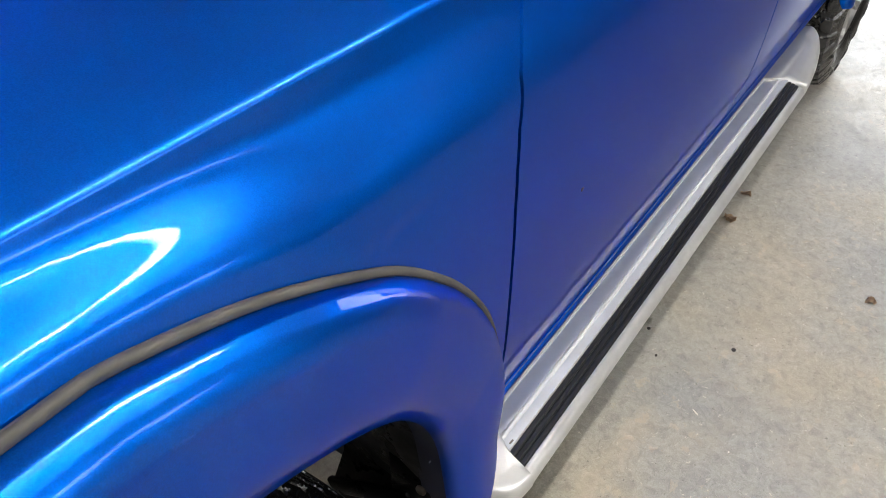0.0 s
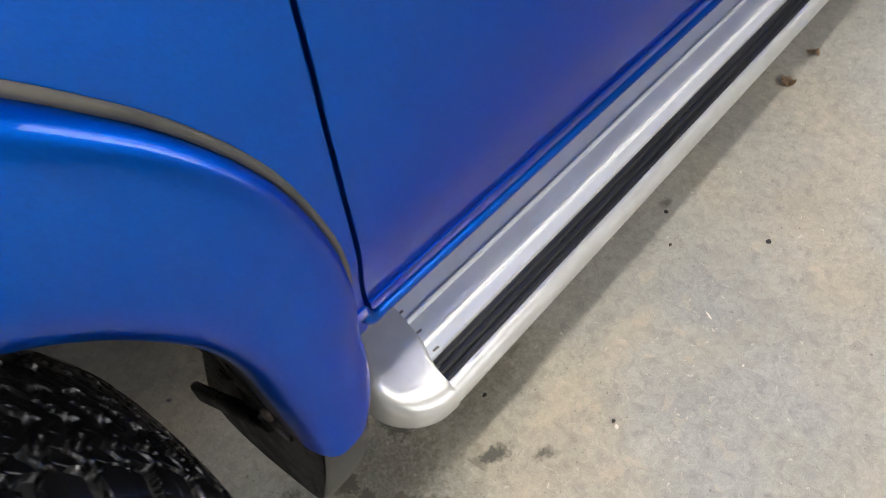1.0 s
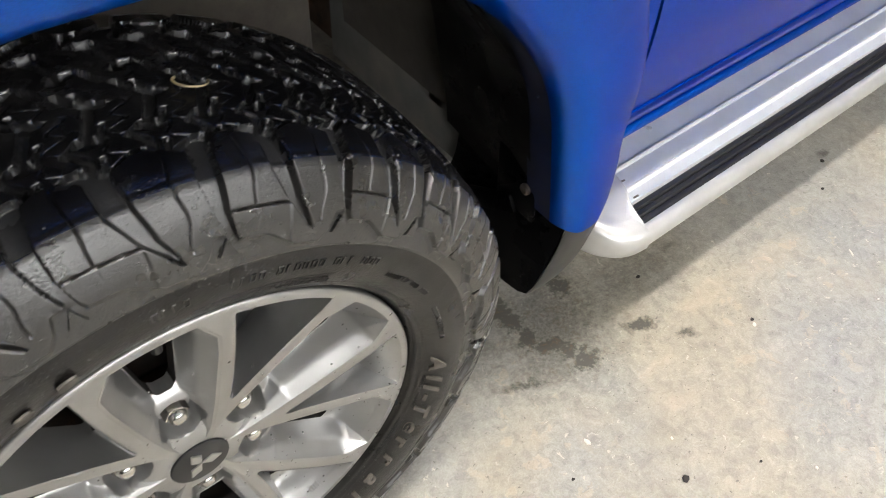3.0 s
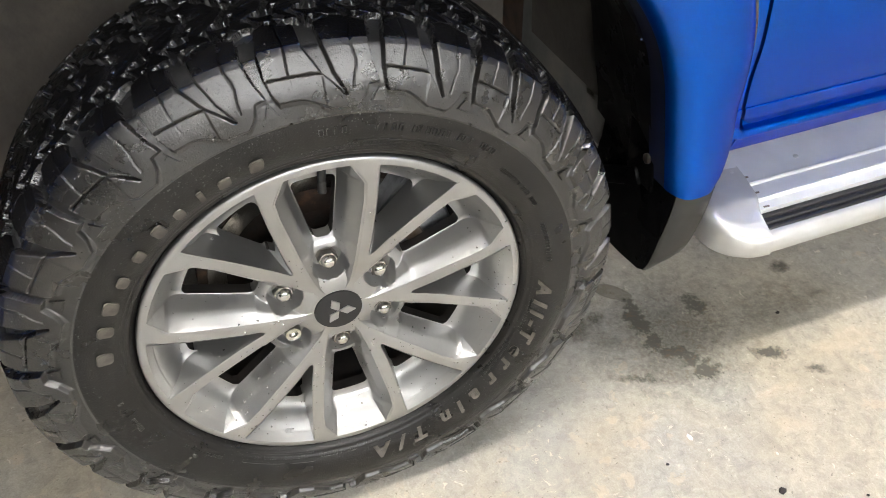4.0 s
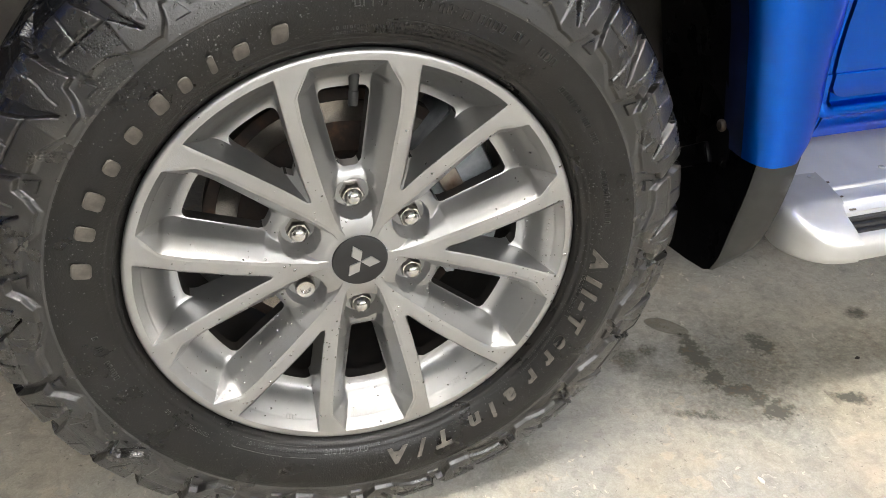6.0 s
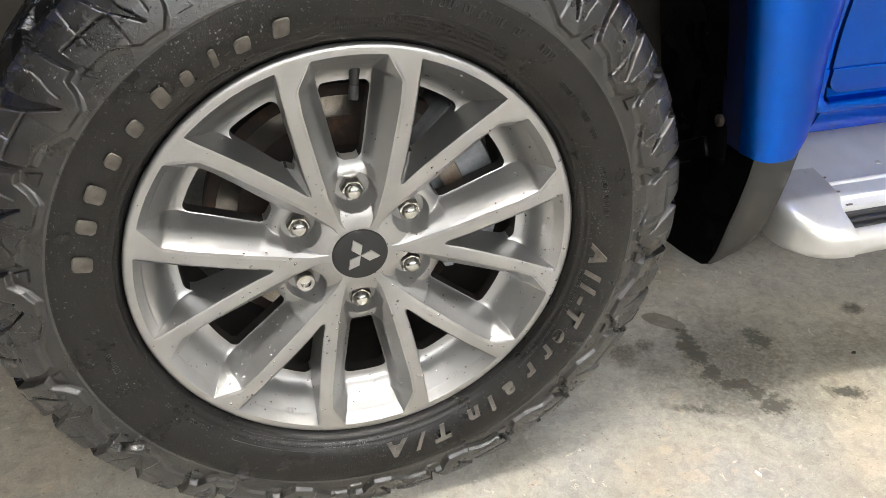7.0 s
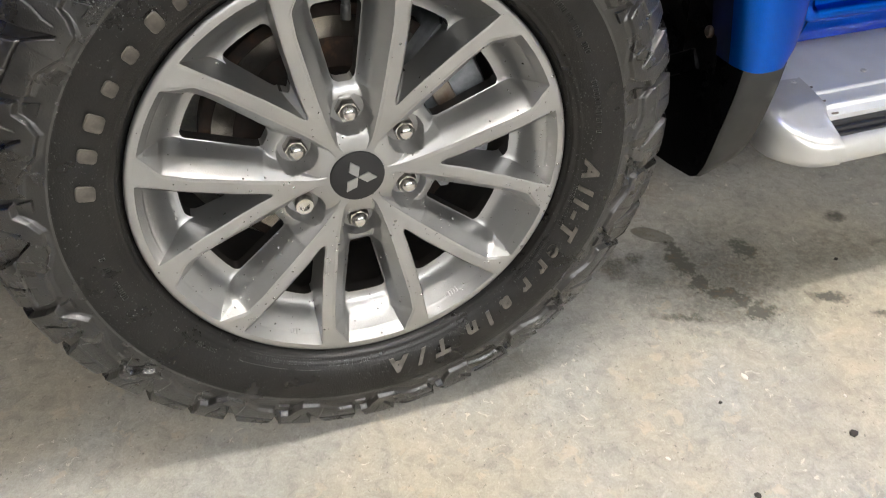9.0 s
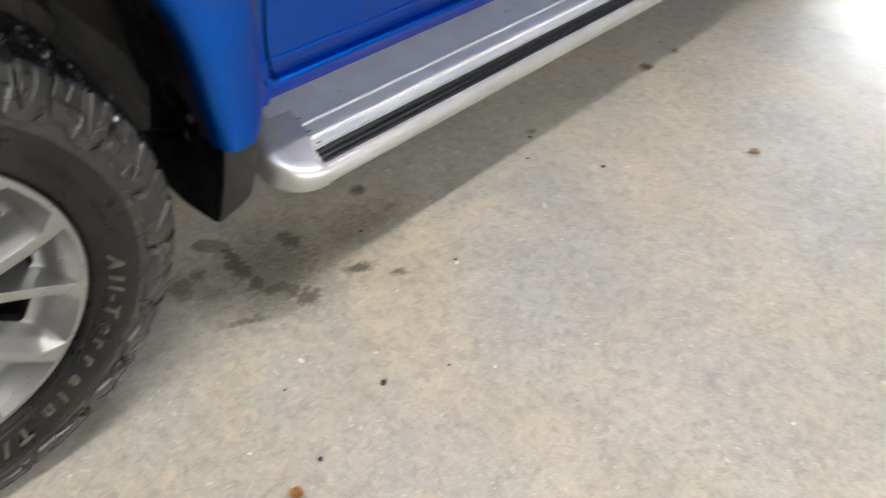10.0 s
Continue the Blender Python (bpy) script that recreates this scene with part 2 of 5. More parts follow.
tan_spots = sparse(C, 26, 0.585, 3.1, 0.47, bent)
col = mix(C, calc(C, "MULTIPLY", tan_spots, 0.28), col, (0.60, 0.47, 0.33))
chips = sparse(C, 75, 0.63, 5.5, 0.45, bent)
col = mix(C, calc(C, "MULTIPLY", chips, 0.62), col, (0.72, 0.65, 0.54))
pits = sparse(C, 105, 0.635, 4.3, 0.42, cv)
col = mix(C, calc(C, "MULTIPLY", pits, 0.62), col, (0.12, 0.105, 0.085))
fray = calc(C, "MULTIPLY", calc(C, "SUBTRACT", noise_of(C, 60, 8, 0.7, cv), 0.5), 1.5)
for sx, sy, rx, ry in ((0.882, -0.039, 0.10, 0.035), (0.51, -0.117, 0.012, 0.024), (0.677, -0.153, 0.03, 0.016), (0.452, -0.068, 0.030, 0.016), (0.905, -0.136, 0.014, 0.01), (1.06, -0.06, 0.12, 0.04), (0.70, -0.09, 0.05, 0.012)):
    col = mix(C, calc(C, "MULTIPLY", stain(C, bent, sx, sy, rx, ry, 0, 0.6, fray), 0.24), col, (0.60, 0.49, 0.36))
# an oily trail in the shade beside the wheel: granular dirt, brown bits, one smooth damp oval
oil = None
for sx, sy, rx, ry, turn, much in ((0.574, 0.176, 0.022, 0.040, 10, 0.85), (0.565, 0.128, 0.030, 0.042, 8, 1.0), (0.568, 0.086, 0.032, 0.034, 0, 0.95), (0.590, 0.048, 0.040, 0.030, -20, 0.95), (0.600, 0.024, 0.034, 0.034, -14, 0.85), (0.618, -0.004, 0.040, 0.030, -10, 0.9), (0.566, 0.150, 0.026, 0.030, 0, 0.95), (0.688, 0.136, 0.028, 0.046, -10, 0.85), (0.907, 0.162, 0.026, 0.018, 10, 0.7), (0.738, -0.012, 0.040, 0.016, -32, 0.85), (0.795, -0.075, 0.026, 0.012, -30, 0.6), (0.455, 0.165, 0.045, 0.050, 0, 0.55), (0.497, 0.176, 0.034, 0.026, 0, 0.6), (0.487, 0.115, 0.055, 0.050, 0, 0.40), (0.505, 0.018, 0.075, 0.014, -24, 0.62), (0.921, 0.078, 0.030, 0.020, 0, 0.4), (1.396, 0.048, 0.022, 0.014, 0, 0.5), (0.62, 0.09, 0.20, 0.17, 0, 0.46), (0.82, 0.08, 0.18, 0.09, 0, 0.36), (0.56, 0.02, 0.12, 0.06, -20, 0.42), (0.20, 0.02, 0.10, 0.05, 10, 0.25), (-0.42, -0.10, 0.10, 0.07, 0, 0.40)):
    patch = calc(C, "MULTIPLY", stain(C, bent, sx, sy, rx, ry, turn, 0.75, fray), much)
    oil = patch if oil is None else calc(C, "MAXIMUM", oil, patch)
grainy = ramp(C, noise_of(C, 150, 6, 0.75, cv), (0.34, 0.55), (0.48, 1.0), (0.62, 1.35))
damp = stain(C, wobble(C, cv, 20, 0.012), 0.562, 0.222, 0.041, 0.019, -41, 0.10)
oil = calc(C, "MAXIMUM", calc(C, "MULTIPLY", oil, grainy, True), calc(C, "MULTIPLY", damp, 0.36))
col = mix(C, calc(C, "MULTIPLY", oil, 1.38, True), col, (0.085, 0.081, 0.067))
bits = ramp(C, noise_of(C, 48, 6, 0.7, bent), (0.54, 0.0), (0.58, 1.0))
col = mix(C, calc(C, "MULTIPLY", bits, calc(C, "MULTIPLY", oil, 0.55, True)), col, (0.15, 0.10, 0.06))
link(C, col, bsdf(C).inputs["Base Color"])
wet = stain(C, bent, 4.0, -1.6, 2.5, 1.8, 0, 0.38, fray)
dryness = ramp(C, noise_of(C, 9, 5, 0.6, cv), (0.3, 0.40), (0.7, 0.62))
link(C, mix(C, wet, mix(C, damp, dryness, 0.22), 0.09), bsdf(C).inputs["Roughness"])
bump(C, calc(C, "ADD", noise_of(C, 150, 6, 0.65, cv), calc(C, "MULTIPLY", chips, -0.5)), 0.22, 0.002)

# ---- mesh helpers ----


def mesh_of(name, verts, faces, mats, index=None, smooth=True):
    me = bpy.data.meshes.new(name)
    me.from_pydata([tuple(map(float, v)) for v in verts], [], [tuple(map(int, q)) for q in faces])
    for m in mats if isinstance(mats, (list, tuple)) else [mats]:
        me.materials.append(m)
    if index is not None:
        me.polygons.foreach_set("material_index", np.asarray(index, np.int32))
    me.polygons.foreach_set("use_smooth", [smooth] * len(me.polygons))
    me.update()
    return me


def sharp(me, degrees=35):
    me.set_sharp_from_angle(angle=radians(degrees))
    return me


def piece(name, me, parent, label="", m=None):
    ob = new(name, me)
    ob.parent = parent
    if m is not None:
        ob.matrix_basis = m
    if label:
        tagged(ob, label)
    return ob


def part(name, bm, mat, parent, label="", m=None, smooth=True, angle=35):
    """Links a bmesh as one mesh object under a thing or a part."""
    bmesh.ops.recalc_face_normals(bm, faces=bm.faces)
    me = bpy.data.meshes.new(name)
    bm.to_mesh(me)
    bm.free()
    me.materials.append(mat)
    me.polygons.foreach_set("use_smooth", [smooth] * len(me.polygons))
    sharp(me, angle)
    return piece(name, me, parent, label, m)


def box_bm(x0, x1, y0, y1, z0, z1, bevel=0.0, seg=2):
    bm = bmesh.new()
    bmesh.ops.create_cube(bm, size=1)
    for v in bm.verts:
        v.co = Vector(((x0 + x1) / 2 + v.co.x * (x1 - x0), (y0 + y1) / 2 + v.co.y * (y1 - y0), (z0 + z1) / 2 + v.co.z * (z1 - z0)))
    if bevel:
        bmesh.ops.bevel(bm, geom=bm.edges[:], offset=bevel, segments=seg, affect="EDGES", profile=0.5)
    return bm


def lathe_bm(profile, steps=48, axis="y"):
    """Profile of (radius, along) turned round an axis."""
    bm = bmesh.new()
    rings = []
    for r, a in profile:
        ring = []
        for k in range(steps):
            c, s = math.cos(2 * math.pi * k / steps), math.sin(2 * math.pi * k / steps)
            ring.append(bm.verts.new({"y": (r * c, a, r * s), "z": (r * c, r * s, a), "x": (a, r * c, r * s)}[axis]))
        rings.append(ring)
    for a, b in zip(rings, rings[1:]):
        for k in range(steps):
            bm.faces.new((a[k], a[(k + 1) % steps], b[(k + 1) % steps], b[k]))
    for ring, (r, _) in ((rings[0], profile[0]), (rings[-1], profile[-1])):
        if r < 0.2:
            bm.faces.new(ring)
    return bm


def smooth_step(x, a, b):
    t = np.clip((x - a) / (b - a), 0, 1)
    return t * t * (3 - 2 * t)


def curve(nodes, n):
    """n points on a smooth line through the nodes (Catmull-Rom, by chord length)."""
    p = np.array(nodes, float)
    d = np.r_[0, np.cumsum(np.linalg.norm(np.diff(p, axis=0), axis=1) ** 0.5)]
    tan = np.zeros_like(p)
    for k in range(len(p)):
        a, b = max(k - 1, 0), min(k + 1, len(p) - 1)
        tan[k] = (p[b] - p[a]) / (d[b] - d[a])
    out = []
    for t in np.linspace(0, d[-1], n):
        k = min(np.searchsorted(d, t, "right") - 1, len(p) - 2)
        h = d[k + 1] - d[k]
        u = (t - d[k]) / h
        out.append((2 * u**3 - 3 * u**2 + 1) * p[k] + (u**3 - 2 * u**2 + u) * h * tan[k] + (3 * u**2 - 2 * u**3) * p[k + 1] + (u**3 - u**2) * h * tan[k + 1])
    return np.array(out)


def clipped(grid, field):
    """The part of a grid of points where field < 0, cut smoothly along field = 0: vertices, faces and the edges of the cut."""
    n, m = field.shape
    verts, where, faces, cut = [], {}, [], []

    def corner(i, j):
        if (i, j) not in where:
            where[i, j] = len(verts)
            verts.append(grid[i, j])
        return where[i, j]

    def between(a, b):
        key = (min(a, b), max(a, b))
        if key not in where:
            fa, fb = field[a], field[b]
            where[key] = len(verts)
            verts.append(grid[a] + (grid[b] - grid[a]) * (fa / (fa - fb)))
        return where[key]

    for i in range(n - 1):
        for j in range(m - 1):
            ring = ((i, j), (i + 1, j), (i + 1, j + 1), (i, j + 1))
            keep = [field[c] < 0 for c in ring]
            if not any(keep):
                continue
            if all(keep):
                faces.append([corner(*c) for c in ring])
                continue
            poly, ends = [], []
            for k in range(4):
                a, b = ring[k], ring[(k + 1) % 4]
                if keep[k]:
                    poly.append(corner(*a))
                if keep[k] != keep[(k + 1) % 4]:
                    poly.append(between(a, b))
                    ends.append(poly[-1])
            if len(set(poly)) > 2:
                faces.append(poly)
                if len(ends) == 2:
                    cut.append(ends)
    return verts, faces, cut


def flanged(verts, faces, cut, offset):
    """Folds the cut edges in by an offset."""
    verts, back = list(verts), {}
    for a, b in cut:
        for v in (a, b):
            if v not in back:
                back[v] = len(verts)
                verts.append(np.asarray(verts[v]) + offset)
        faces.append([a, b, back[b], back[a]])
    return verts, faces


# ---- the garage ----
room = dict(x0=-4.5, x1=6.2, y0=-5.2, y1=5.0, top=2.65)
bm = bmesh.new()
bmesh.ops.create_grid(bm, x_segments=20, y_segments=20, size=0.5)
for v in bm.verts:
    v.co = Vector((1.5 + v.co.x * 40, v.co.y * 40, 0))
floor = part("floor", bm, CONCRETE, None)
tagged(floor, "stained grey-beige concrete garage floor, partly wet", "floor", kind="structure")
R = room
for nm, dims in (
    ("wall_south", (R["x0"] - 0.15, R["x1"] + 0.15, R["y0"] - 0.15, R["y0"], 0, R["top"])),
    ("wall_north", (R["x0"] - 0.15, R["x1"] + 0.15, R["y1"], R["y1"] + 0.15, 0, R["top"])),
    ("wall_west", (R["x0"] - 0.15, R["x0"], R["y0"], R["y1"], 0, R["top"])),
):
    tagged(part(nm, box_bm(*dims), ABSORBING_WALL if nm == "wall_west" else PAINTWALL, None), "plain unseen garage wall, darkened to absorb light" if nm == "wall_west" else "plain grey painted garage wall", "wall", kind="structure")
# end wall with the open garage doorway
bm = bmesh.new()
for dims in ((R["x1"], R["x1"] + 0.15, R["y0"], -0.6, 0, R["top"]), (R["x1"], R["x1"] + 0.15, 1.3, R["y1"], 0, R["top"]), (R["x1"], R["x1"] + 0.15, -0.6, 1.3, 2.25, R["top"])):
    b2 = box_bm(*dims)
    me = bpy.data.meshes.new("t")
    b2.to_mesh(me)
    bm.from_mesh(me)
    b2.free()
tagged(part("wall_east", bm, PAINTWALL, None), "grey garage wall with an open doorway", "wall", kind="structure")
tagged(part("ceiling", box_bm(R["x0"] - 0.15, R["x1"] + 0.15, R["y0"] - 0.15, R["y1"] + 0.15, R["top"], R["top"] + 0.1), CEIL, None), "plain grey garage ceiling", "ceiling", kind="structure")


def tube_light(x0, x1, y, z):
    lamp = tagged(new("tube_light"), "white ceiling batten with a lit fluorescent tube", "lamp")
    lamp.location = ((x0 + x1) / 2, y, z)
    h = (x1 - x0) / 2
    part("housing", box_bm(-h, h, -0.050, 0.050, 0.036, R["top"] - z - 0.002, 0.006), HOUSING, lamp)
    part("tube", lathe_bm([(0.015, -h + 0.03), (0.029, -h + 0.03), (0.029, h - 0.03), (0.015, h - 0.03)], 24, "x"), TUBE, lamp, "lit white tube")
    return lamp


tube_light(-1.15, 2.00, -0.34, 2.56)


def fill_panel(x, y, long, wide):
    lamp = tagged(new("fill_panel"), "large white fill panel added under the ceiling", "lamp")
    lamp.location = (x, y, R["top"])
    part("housing", box_bm(-long / 2, long / 2, -wide / 2, wide / 2, -0.05, -0.001, 0.006), HOUSING, lamp)
    part("diffuser", box_bm(-long / 2 + 0.02, long / 2 - 0.02, -wide / 2 + 0.02, wide / 2 - 0.02, -0.058, -0.046, 0.004), PANEL, lamp, "glowing frosted cover")
    return lamp


# unseen fill panels added to light the wheel and body side from outside
fill_panel(-0.6, -3.8, 2.4, 1.8)
fill_panel(1.82, -3.8, 2.4, 1.8)
for tx in (-1.6, 0.2, 3.1):
    tube_light(tx, tx + 1.2, 2.5, 2.56)

# ---- the truck: body side ----
truck = tagged(new("pickup_truck"), "bright metallic blue pickup truck with silver running board", "car")

# body section from the sill up over the shoulder crease to the bonnet: (y, z)
SIDE = [(0.0280, 0.5205), (0.018, 0.565), (0.004, 0.63), (-0.003, 0.71), (-0.006, 0.79), (-0.0065, 0.86), (-0.005, 0.93), (0.0, 0.98), (0.009, 1.010), (0.024, 1.035), (0.039, 1.056), (0.046, 1.072), (0.051, 1.089)]
TOP = [(0.051, 1.089), (0.098, 1.102), (0.155, 1.117), (0.25, 1.137), (0.42, 1.157), (0.90, 1.185)]
# wheel arch: opening edge and the line where the flare meets the body, (x, z) from the top rearwards
ARCH = [(0.0, 0.882), (0.08, 0.877), (0.163, 0.856), (0.247, 0.817), (0.316, 0.767), (0.364, 0.716), (0.398, 0.664), (0.420, 0.607), (0.434, 0.540), (0.447, 0.470), (0.4522, 0.438)]
SEAM = [(0.0, 1.0425), (0.06, 1.0385), (0.115, 1.0285), (0.20, 1.004), (0.273, 0.970), (0.335, 0.932), (0.40, 0.874), (0.442, 0.826), (0.4735, 0.780), (0.4945, 0.738), (0.5185, 0.676), (0.5330, 0.615), (0.5405, 0.555), (0.542, 0.500), (0.536, 0.462), (0.519, 0.438)]
seam_line = curve(SEAM, 90)
arch_line = curve(ARCH, 90)
seam_z = lambda x: np.interp(np.abs(x), seam_line[:70, 0], seam_line[:70, 1])


def swell(x, z, y):
    """How far the wing swells out over the wheel arch."""
    ax = np.abs(x)
    amount = np.interp(ax, [0, 0.06, 0.11, 0.16, 0.25, 0.33, 0.42, 0.75], [0.038, 0.033, 0.0255, 0.0185, 0.010, 0.004, 0.0, 0.0])
    above = z - seam_z(np.minimum(ax, 0.53))
    t = np.clip((0.043 - above) / 0.031, 0, 1)
    return amount * t * t * (3 - 2 * t)


low_side, top_side = curve(SIDE, 90), curve(TOP, 40)
# below a small pressed ledge the side turns in towards the sill
TUCK = [(0.072, 0.405), (0.064, 0.425), (0.056, 0.448), (0.047, 0.470), (0.0375, 0.484), (0.0336, 0.493), (0.0306, 0.501), (0.0284, 0.509), (0.0265, 0.5165), (0.0258, 0.5188), (0.0265, 0.5202)]
p0, p2, p1 = low_side[-1] * 0.5 + low_side[-3] * 0.5, top_side[1] * 0.6 + top_side[0] * 0.4, low_side[-1]
fillet = [(1 - t) ** 2 * p0 + 2 * t * (1 - t) * p1 + t * t * p2 for t in np.linspace(0, 1, 13)]
# the shoulder crease has a small fillet
side_pts = np.vstack([TUCK, low_side[:-2], fillet, top_side[1:]])


def body_grid(xs, x_wheel=0.0):
    grid = np.zeros((len(xs), len(side_pts), 3))
    for i, x in enumerate(xs):
        y, z = side_pts[:, 0].copy(), side_pts[:, 1]
        ax = abs(x - x_wheel)
        above = float(seam_z(min(ax, 0.53))) - 0.965
        zs = 0.965 + (above + math.hypot(above, 0.03)) / 2
        ys = np.interp(zs, low_side[:, 1], low_side[:, 0]) - float(swell(np.array([ax]), np.array([0.5]), 0)[0])
        u = np.clip((z - zs) / (1.089 - zs), 0, 1)
        step = np.clip((u - 0.24) / 0.58, 0, 1)
        rise = 0.31 * u + 0.69 * step * step * (3 - 2 * step)
        bulge = ys + (0.051 - ys) * rise
        fade = min(max((0.52 - ax) / 0.34, 0.0), 1.0)
        much = fade * fade * (3 - 2 * fade) * np.clip((1.088 - z) / 0.008, 0, 1) * (z > zs)
        y = y - swell(x - x_wheel, z, y)
        y = y + (bulge - y) * much
        grid[i] = np.stack([np.full_like(y, x), y, z], 1)
    return grid


def gap_x(z):
    return np.interp(z, [0.44, 0.47, 0.50, 0.55, 0.583, 0.636, 0.715, 0.781, 0.83, 0.881, 0.93, 0.967, 1.012, 1.039, 1.056, 1.10], [0.605, 0.592, 0.577, 0.564, 0.557, 0.549, 0.537, 0.529, 0.525, 0.520, 0.518, 0.520, 0.534, 0.559, 0.578, 0.61])


def inside_arch(x, z, grow):
    """Below zero inside the wheel opening, grown outwards."""
    a = np.abs(x) / (0.470 + grow)
    b = np.maximum(z - 0.40, 0) / (0.486 + grow)
    return (a**2.4 + b**2.4) ** (1 / 2.4) - 1


def skin(name, xs, field, parent, label="", x_wheel=0.0):
    g = body_grid(xs, x_wheel)
    v, q, cut = clipped(g, field(g[..., 0], g[..., 1], g[..., 2]))
    v, q = flanged(v, q, cut, np.array((0, 0.018, 0)))
    me = mesh_of(name, v, q, PAINT)
    return piece(name, sharp(me, 40), parent, label)


def wing_field(x, y, z):
    f = (x - gap_x(z)) + 0.0028
    f = np.maximum(f, -inside_arch(x, z, 0.035) * 0.3)
    return np.maximum(f, y - 0.30)


wing = skin("front_wing", np.arange(-0.80, 0.68, 0.008), wing_field, truck, "glossy blue wing swelling over the wheel arch")


def hood_field(x, y, z):
    return np.maximum(0.305 - y, (x - 0.62))


skin("bonnet", np.arange(-0.80, 0.64, 0.03), hood_field, truck)
far = skin("far_bonnet", np.arange(-0.80, 0.64, 0.03), lambda x, y, z: np.maximum(0.055 - y, x - 0.62), truck)
far.matrix_basis = pose(0, 1.78, 0) @ Matrix.Diagonal((1, -1, 1, 1))


def cab(parent):
    """Plain cab over the doors: dark glass all round and a blue roof."""
    def loft(rows):
        bm = bmesh.new()
        rings = [[bm.verts.new(p) for p in ((x0, y0, z), (x1, y0, z), (x1, y1, z), (x0, y1, z))] for x0, x1, y0, y1, z in rows]
        for a, b in zip(rings, rings[1:]):
            for k in range(4):
                bm.faces.new((a[k], a[(k + 1) % 4], b[(k + 1) % 4], b[k]))
        bm.faces.new(rings[0])
        bm.faces.new(rings[-1])
        bmesh.ops.bevel(bm, geom=bm.edges[:], offset=0.03, segments=3, affect="EDGES", profile=0.5)
        return bm
    glass = part("cab_glass", loft([(0.66, 2.48, 0.15, 1.63, 1.06), (1.22, 2.38, 0.28, 1.50, 1.70)]), GLASS, parent, "dark tinted cab windows")
    part("cab_roof", loft([(1.12, 2.46, 0.26, 1.52, 1.69), (1.30, 2.36, 0.34, 1.44, 1.78)]), PAINT, glass, "blue cab roof")


cab(truck)


def rounded(x, z, x0, x1, z0, r):
    dx = np.maximum(np.maximum(x0 + r - x, x - x1 + r), 0)
    dz = np.maximum(z0 + r - z, 0)
    return np.hypot(dx, dz) - r


DOOR_GAP = 1.49


def door_field(x, y, z):
    f = rounded(x - gap_x(z) + 0.6, z, 0.6028, DOOR_GAP + 0.7, 0.484, 0.02)
    f = np.maximum(f, x - DOOR_GAP + 0.0025)
    return np.maximum(f, y - 0.056)


def rear_door_field(x, y, z):
    f = rounded(x, z, DOOR_GAP + 0.0025, 2.9, 0.484, 0.02)
    f = np.maximum(f, -inside_arch(x - 3.0, z, 0.16) * 0.3)
    return np.maximum(f, y - 0.056)


skin("front_door", np.arange(0.500, 1.53, 0.008), door_field, truck, "glossy blue front door reflecting the floor", 0.0)
skin("rear_door", np.arange(1.47, 2.60, 0.016), rear_door_field, truck, "", 3.0)


def bed_field(x, y, z):
    return np.maximum(-inside_arch(x - 3.0, z, 0.03) * 0.3, np.maximum(inside_arch(x - 3.0, z, 0.152) * 0.3 * (x < 3.0), y - 0.2))


skin("rear_quarter", np.arange(2.40, 4.4, 0.016), bed_field, truck, "", 3.0)


def strip(name, section, x0, x1, mat, parent, label="", n=2, bow=None, angle=35):
    """A section of (y, z) points drawn along x."""
    xs = np.linspace(x0, x1, n)
    v, q, m = [], [], len(section)
    for x in xs:
        v += [(x, y, z) for y, z in section]
    for i in range(n - 1):
        for j in range(m - 1):
            a = i * m + j
            q.append((a, a + m, a + m + 1, a + 1))
    me = mesh_of(name, v, q, mat)
    return piece(name, sharp(me, angle), parent, label)


# sill below the doors, with its bright rounded bead
bead = [(0.0480 - 0.0085 * math.cos(a), 0.4625 + 0.0085 * math.sin(a)) for a in np.linspace(1.5, -1.5, 11)]
strip("sill", [(0.075, 0.545), (0.062, 0.505), (0.055, 0.486), (0.051, 0.4735)] + bead + [(0.054, 0.450), (0.060, 0.432), (0.070, 0.416), (0.095, 0.408), (0.20, 0.400), (0.29, 0.395), (0.30, 0.27)], 0.600, 2.50, PAINT, truck, "blue sill with a raised bead", 40)


def elbow(nodes, r, n=26, k=10):
    """A round rod bent along the nodes."""
    line = curve(nodes, n)
    v, q = [], []
    for i, p in enumerate(line):
        d = Vector(line[min(i + 1, n - 1)] - line[max(i - 1, 0)]).normalized()
        u = d.cross(Vector((0, 1, 0))).normalized()
        w = d.cross(u)
        for j in range(k):
            a = 2 * math.pi * j / k
            v.append(Vector(p) + (u * math.cos(a) + w * math.sin(a)) * r)
    for i in range(n - 1):
        for j in range(k):
            q.append((i * k + j, i * k + (j + 1) % k, (i + 1) * k + (j + 1) % k, (i + 1) * k + j))
    return mesh_of("bead_end", v, q, PAINT)


piece("bead_end", elbow([(0.606, 0.048, 0.4628), (0.598, 0.047, 0.4615), (0.590, 0.0465, 0.4640), (0.5845, 0.048, 0.4715), (0.582, 0.051, 0.484)], 0.0080), truck)
part("sill_end", box_bm(0.580, 0.602, 0.062, 0.085, 0.455, 0.53), PAINT, truck)
# near-black sheet that puts shade behind the gaps, and the floor pan
part("gap_shade_sheet", box_bm(0.50, 4.3, 0.13, 0.15, 0.50, 1.02), DARK, truck)
part("floor_pan", box_bm(0.55, 4.4, 0.31, 1.70, 0.30, 0.42), BROWN, truck)
part("far_side", box_bm(-0.80, 4.4, 1.70, 1.74, 0.42, 1.10), PAINT, truck)
# unseen sheet added to keep light out of the open body top
part("top_light_stop", box_bm(0.60, 4.4, 0.118, 1.70, 1.03, 1.05), DARK, truck)
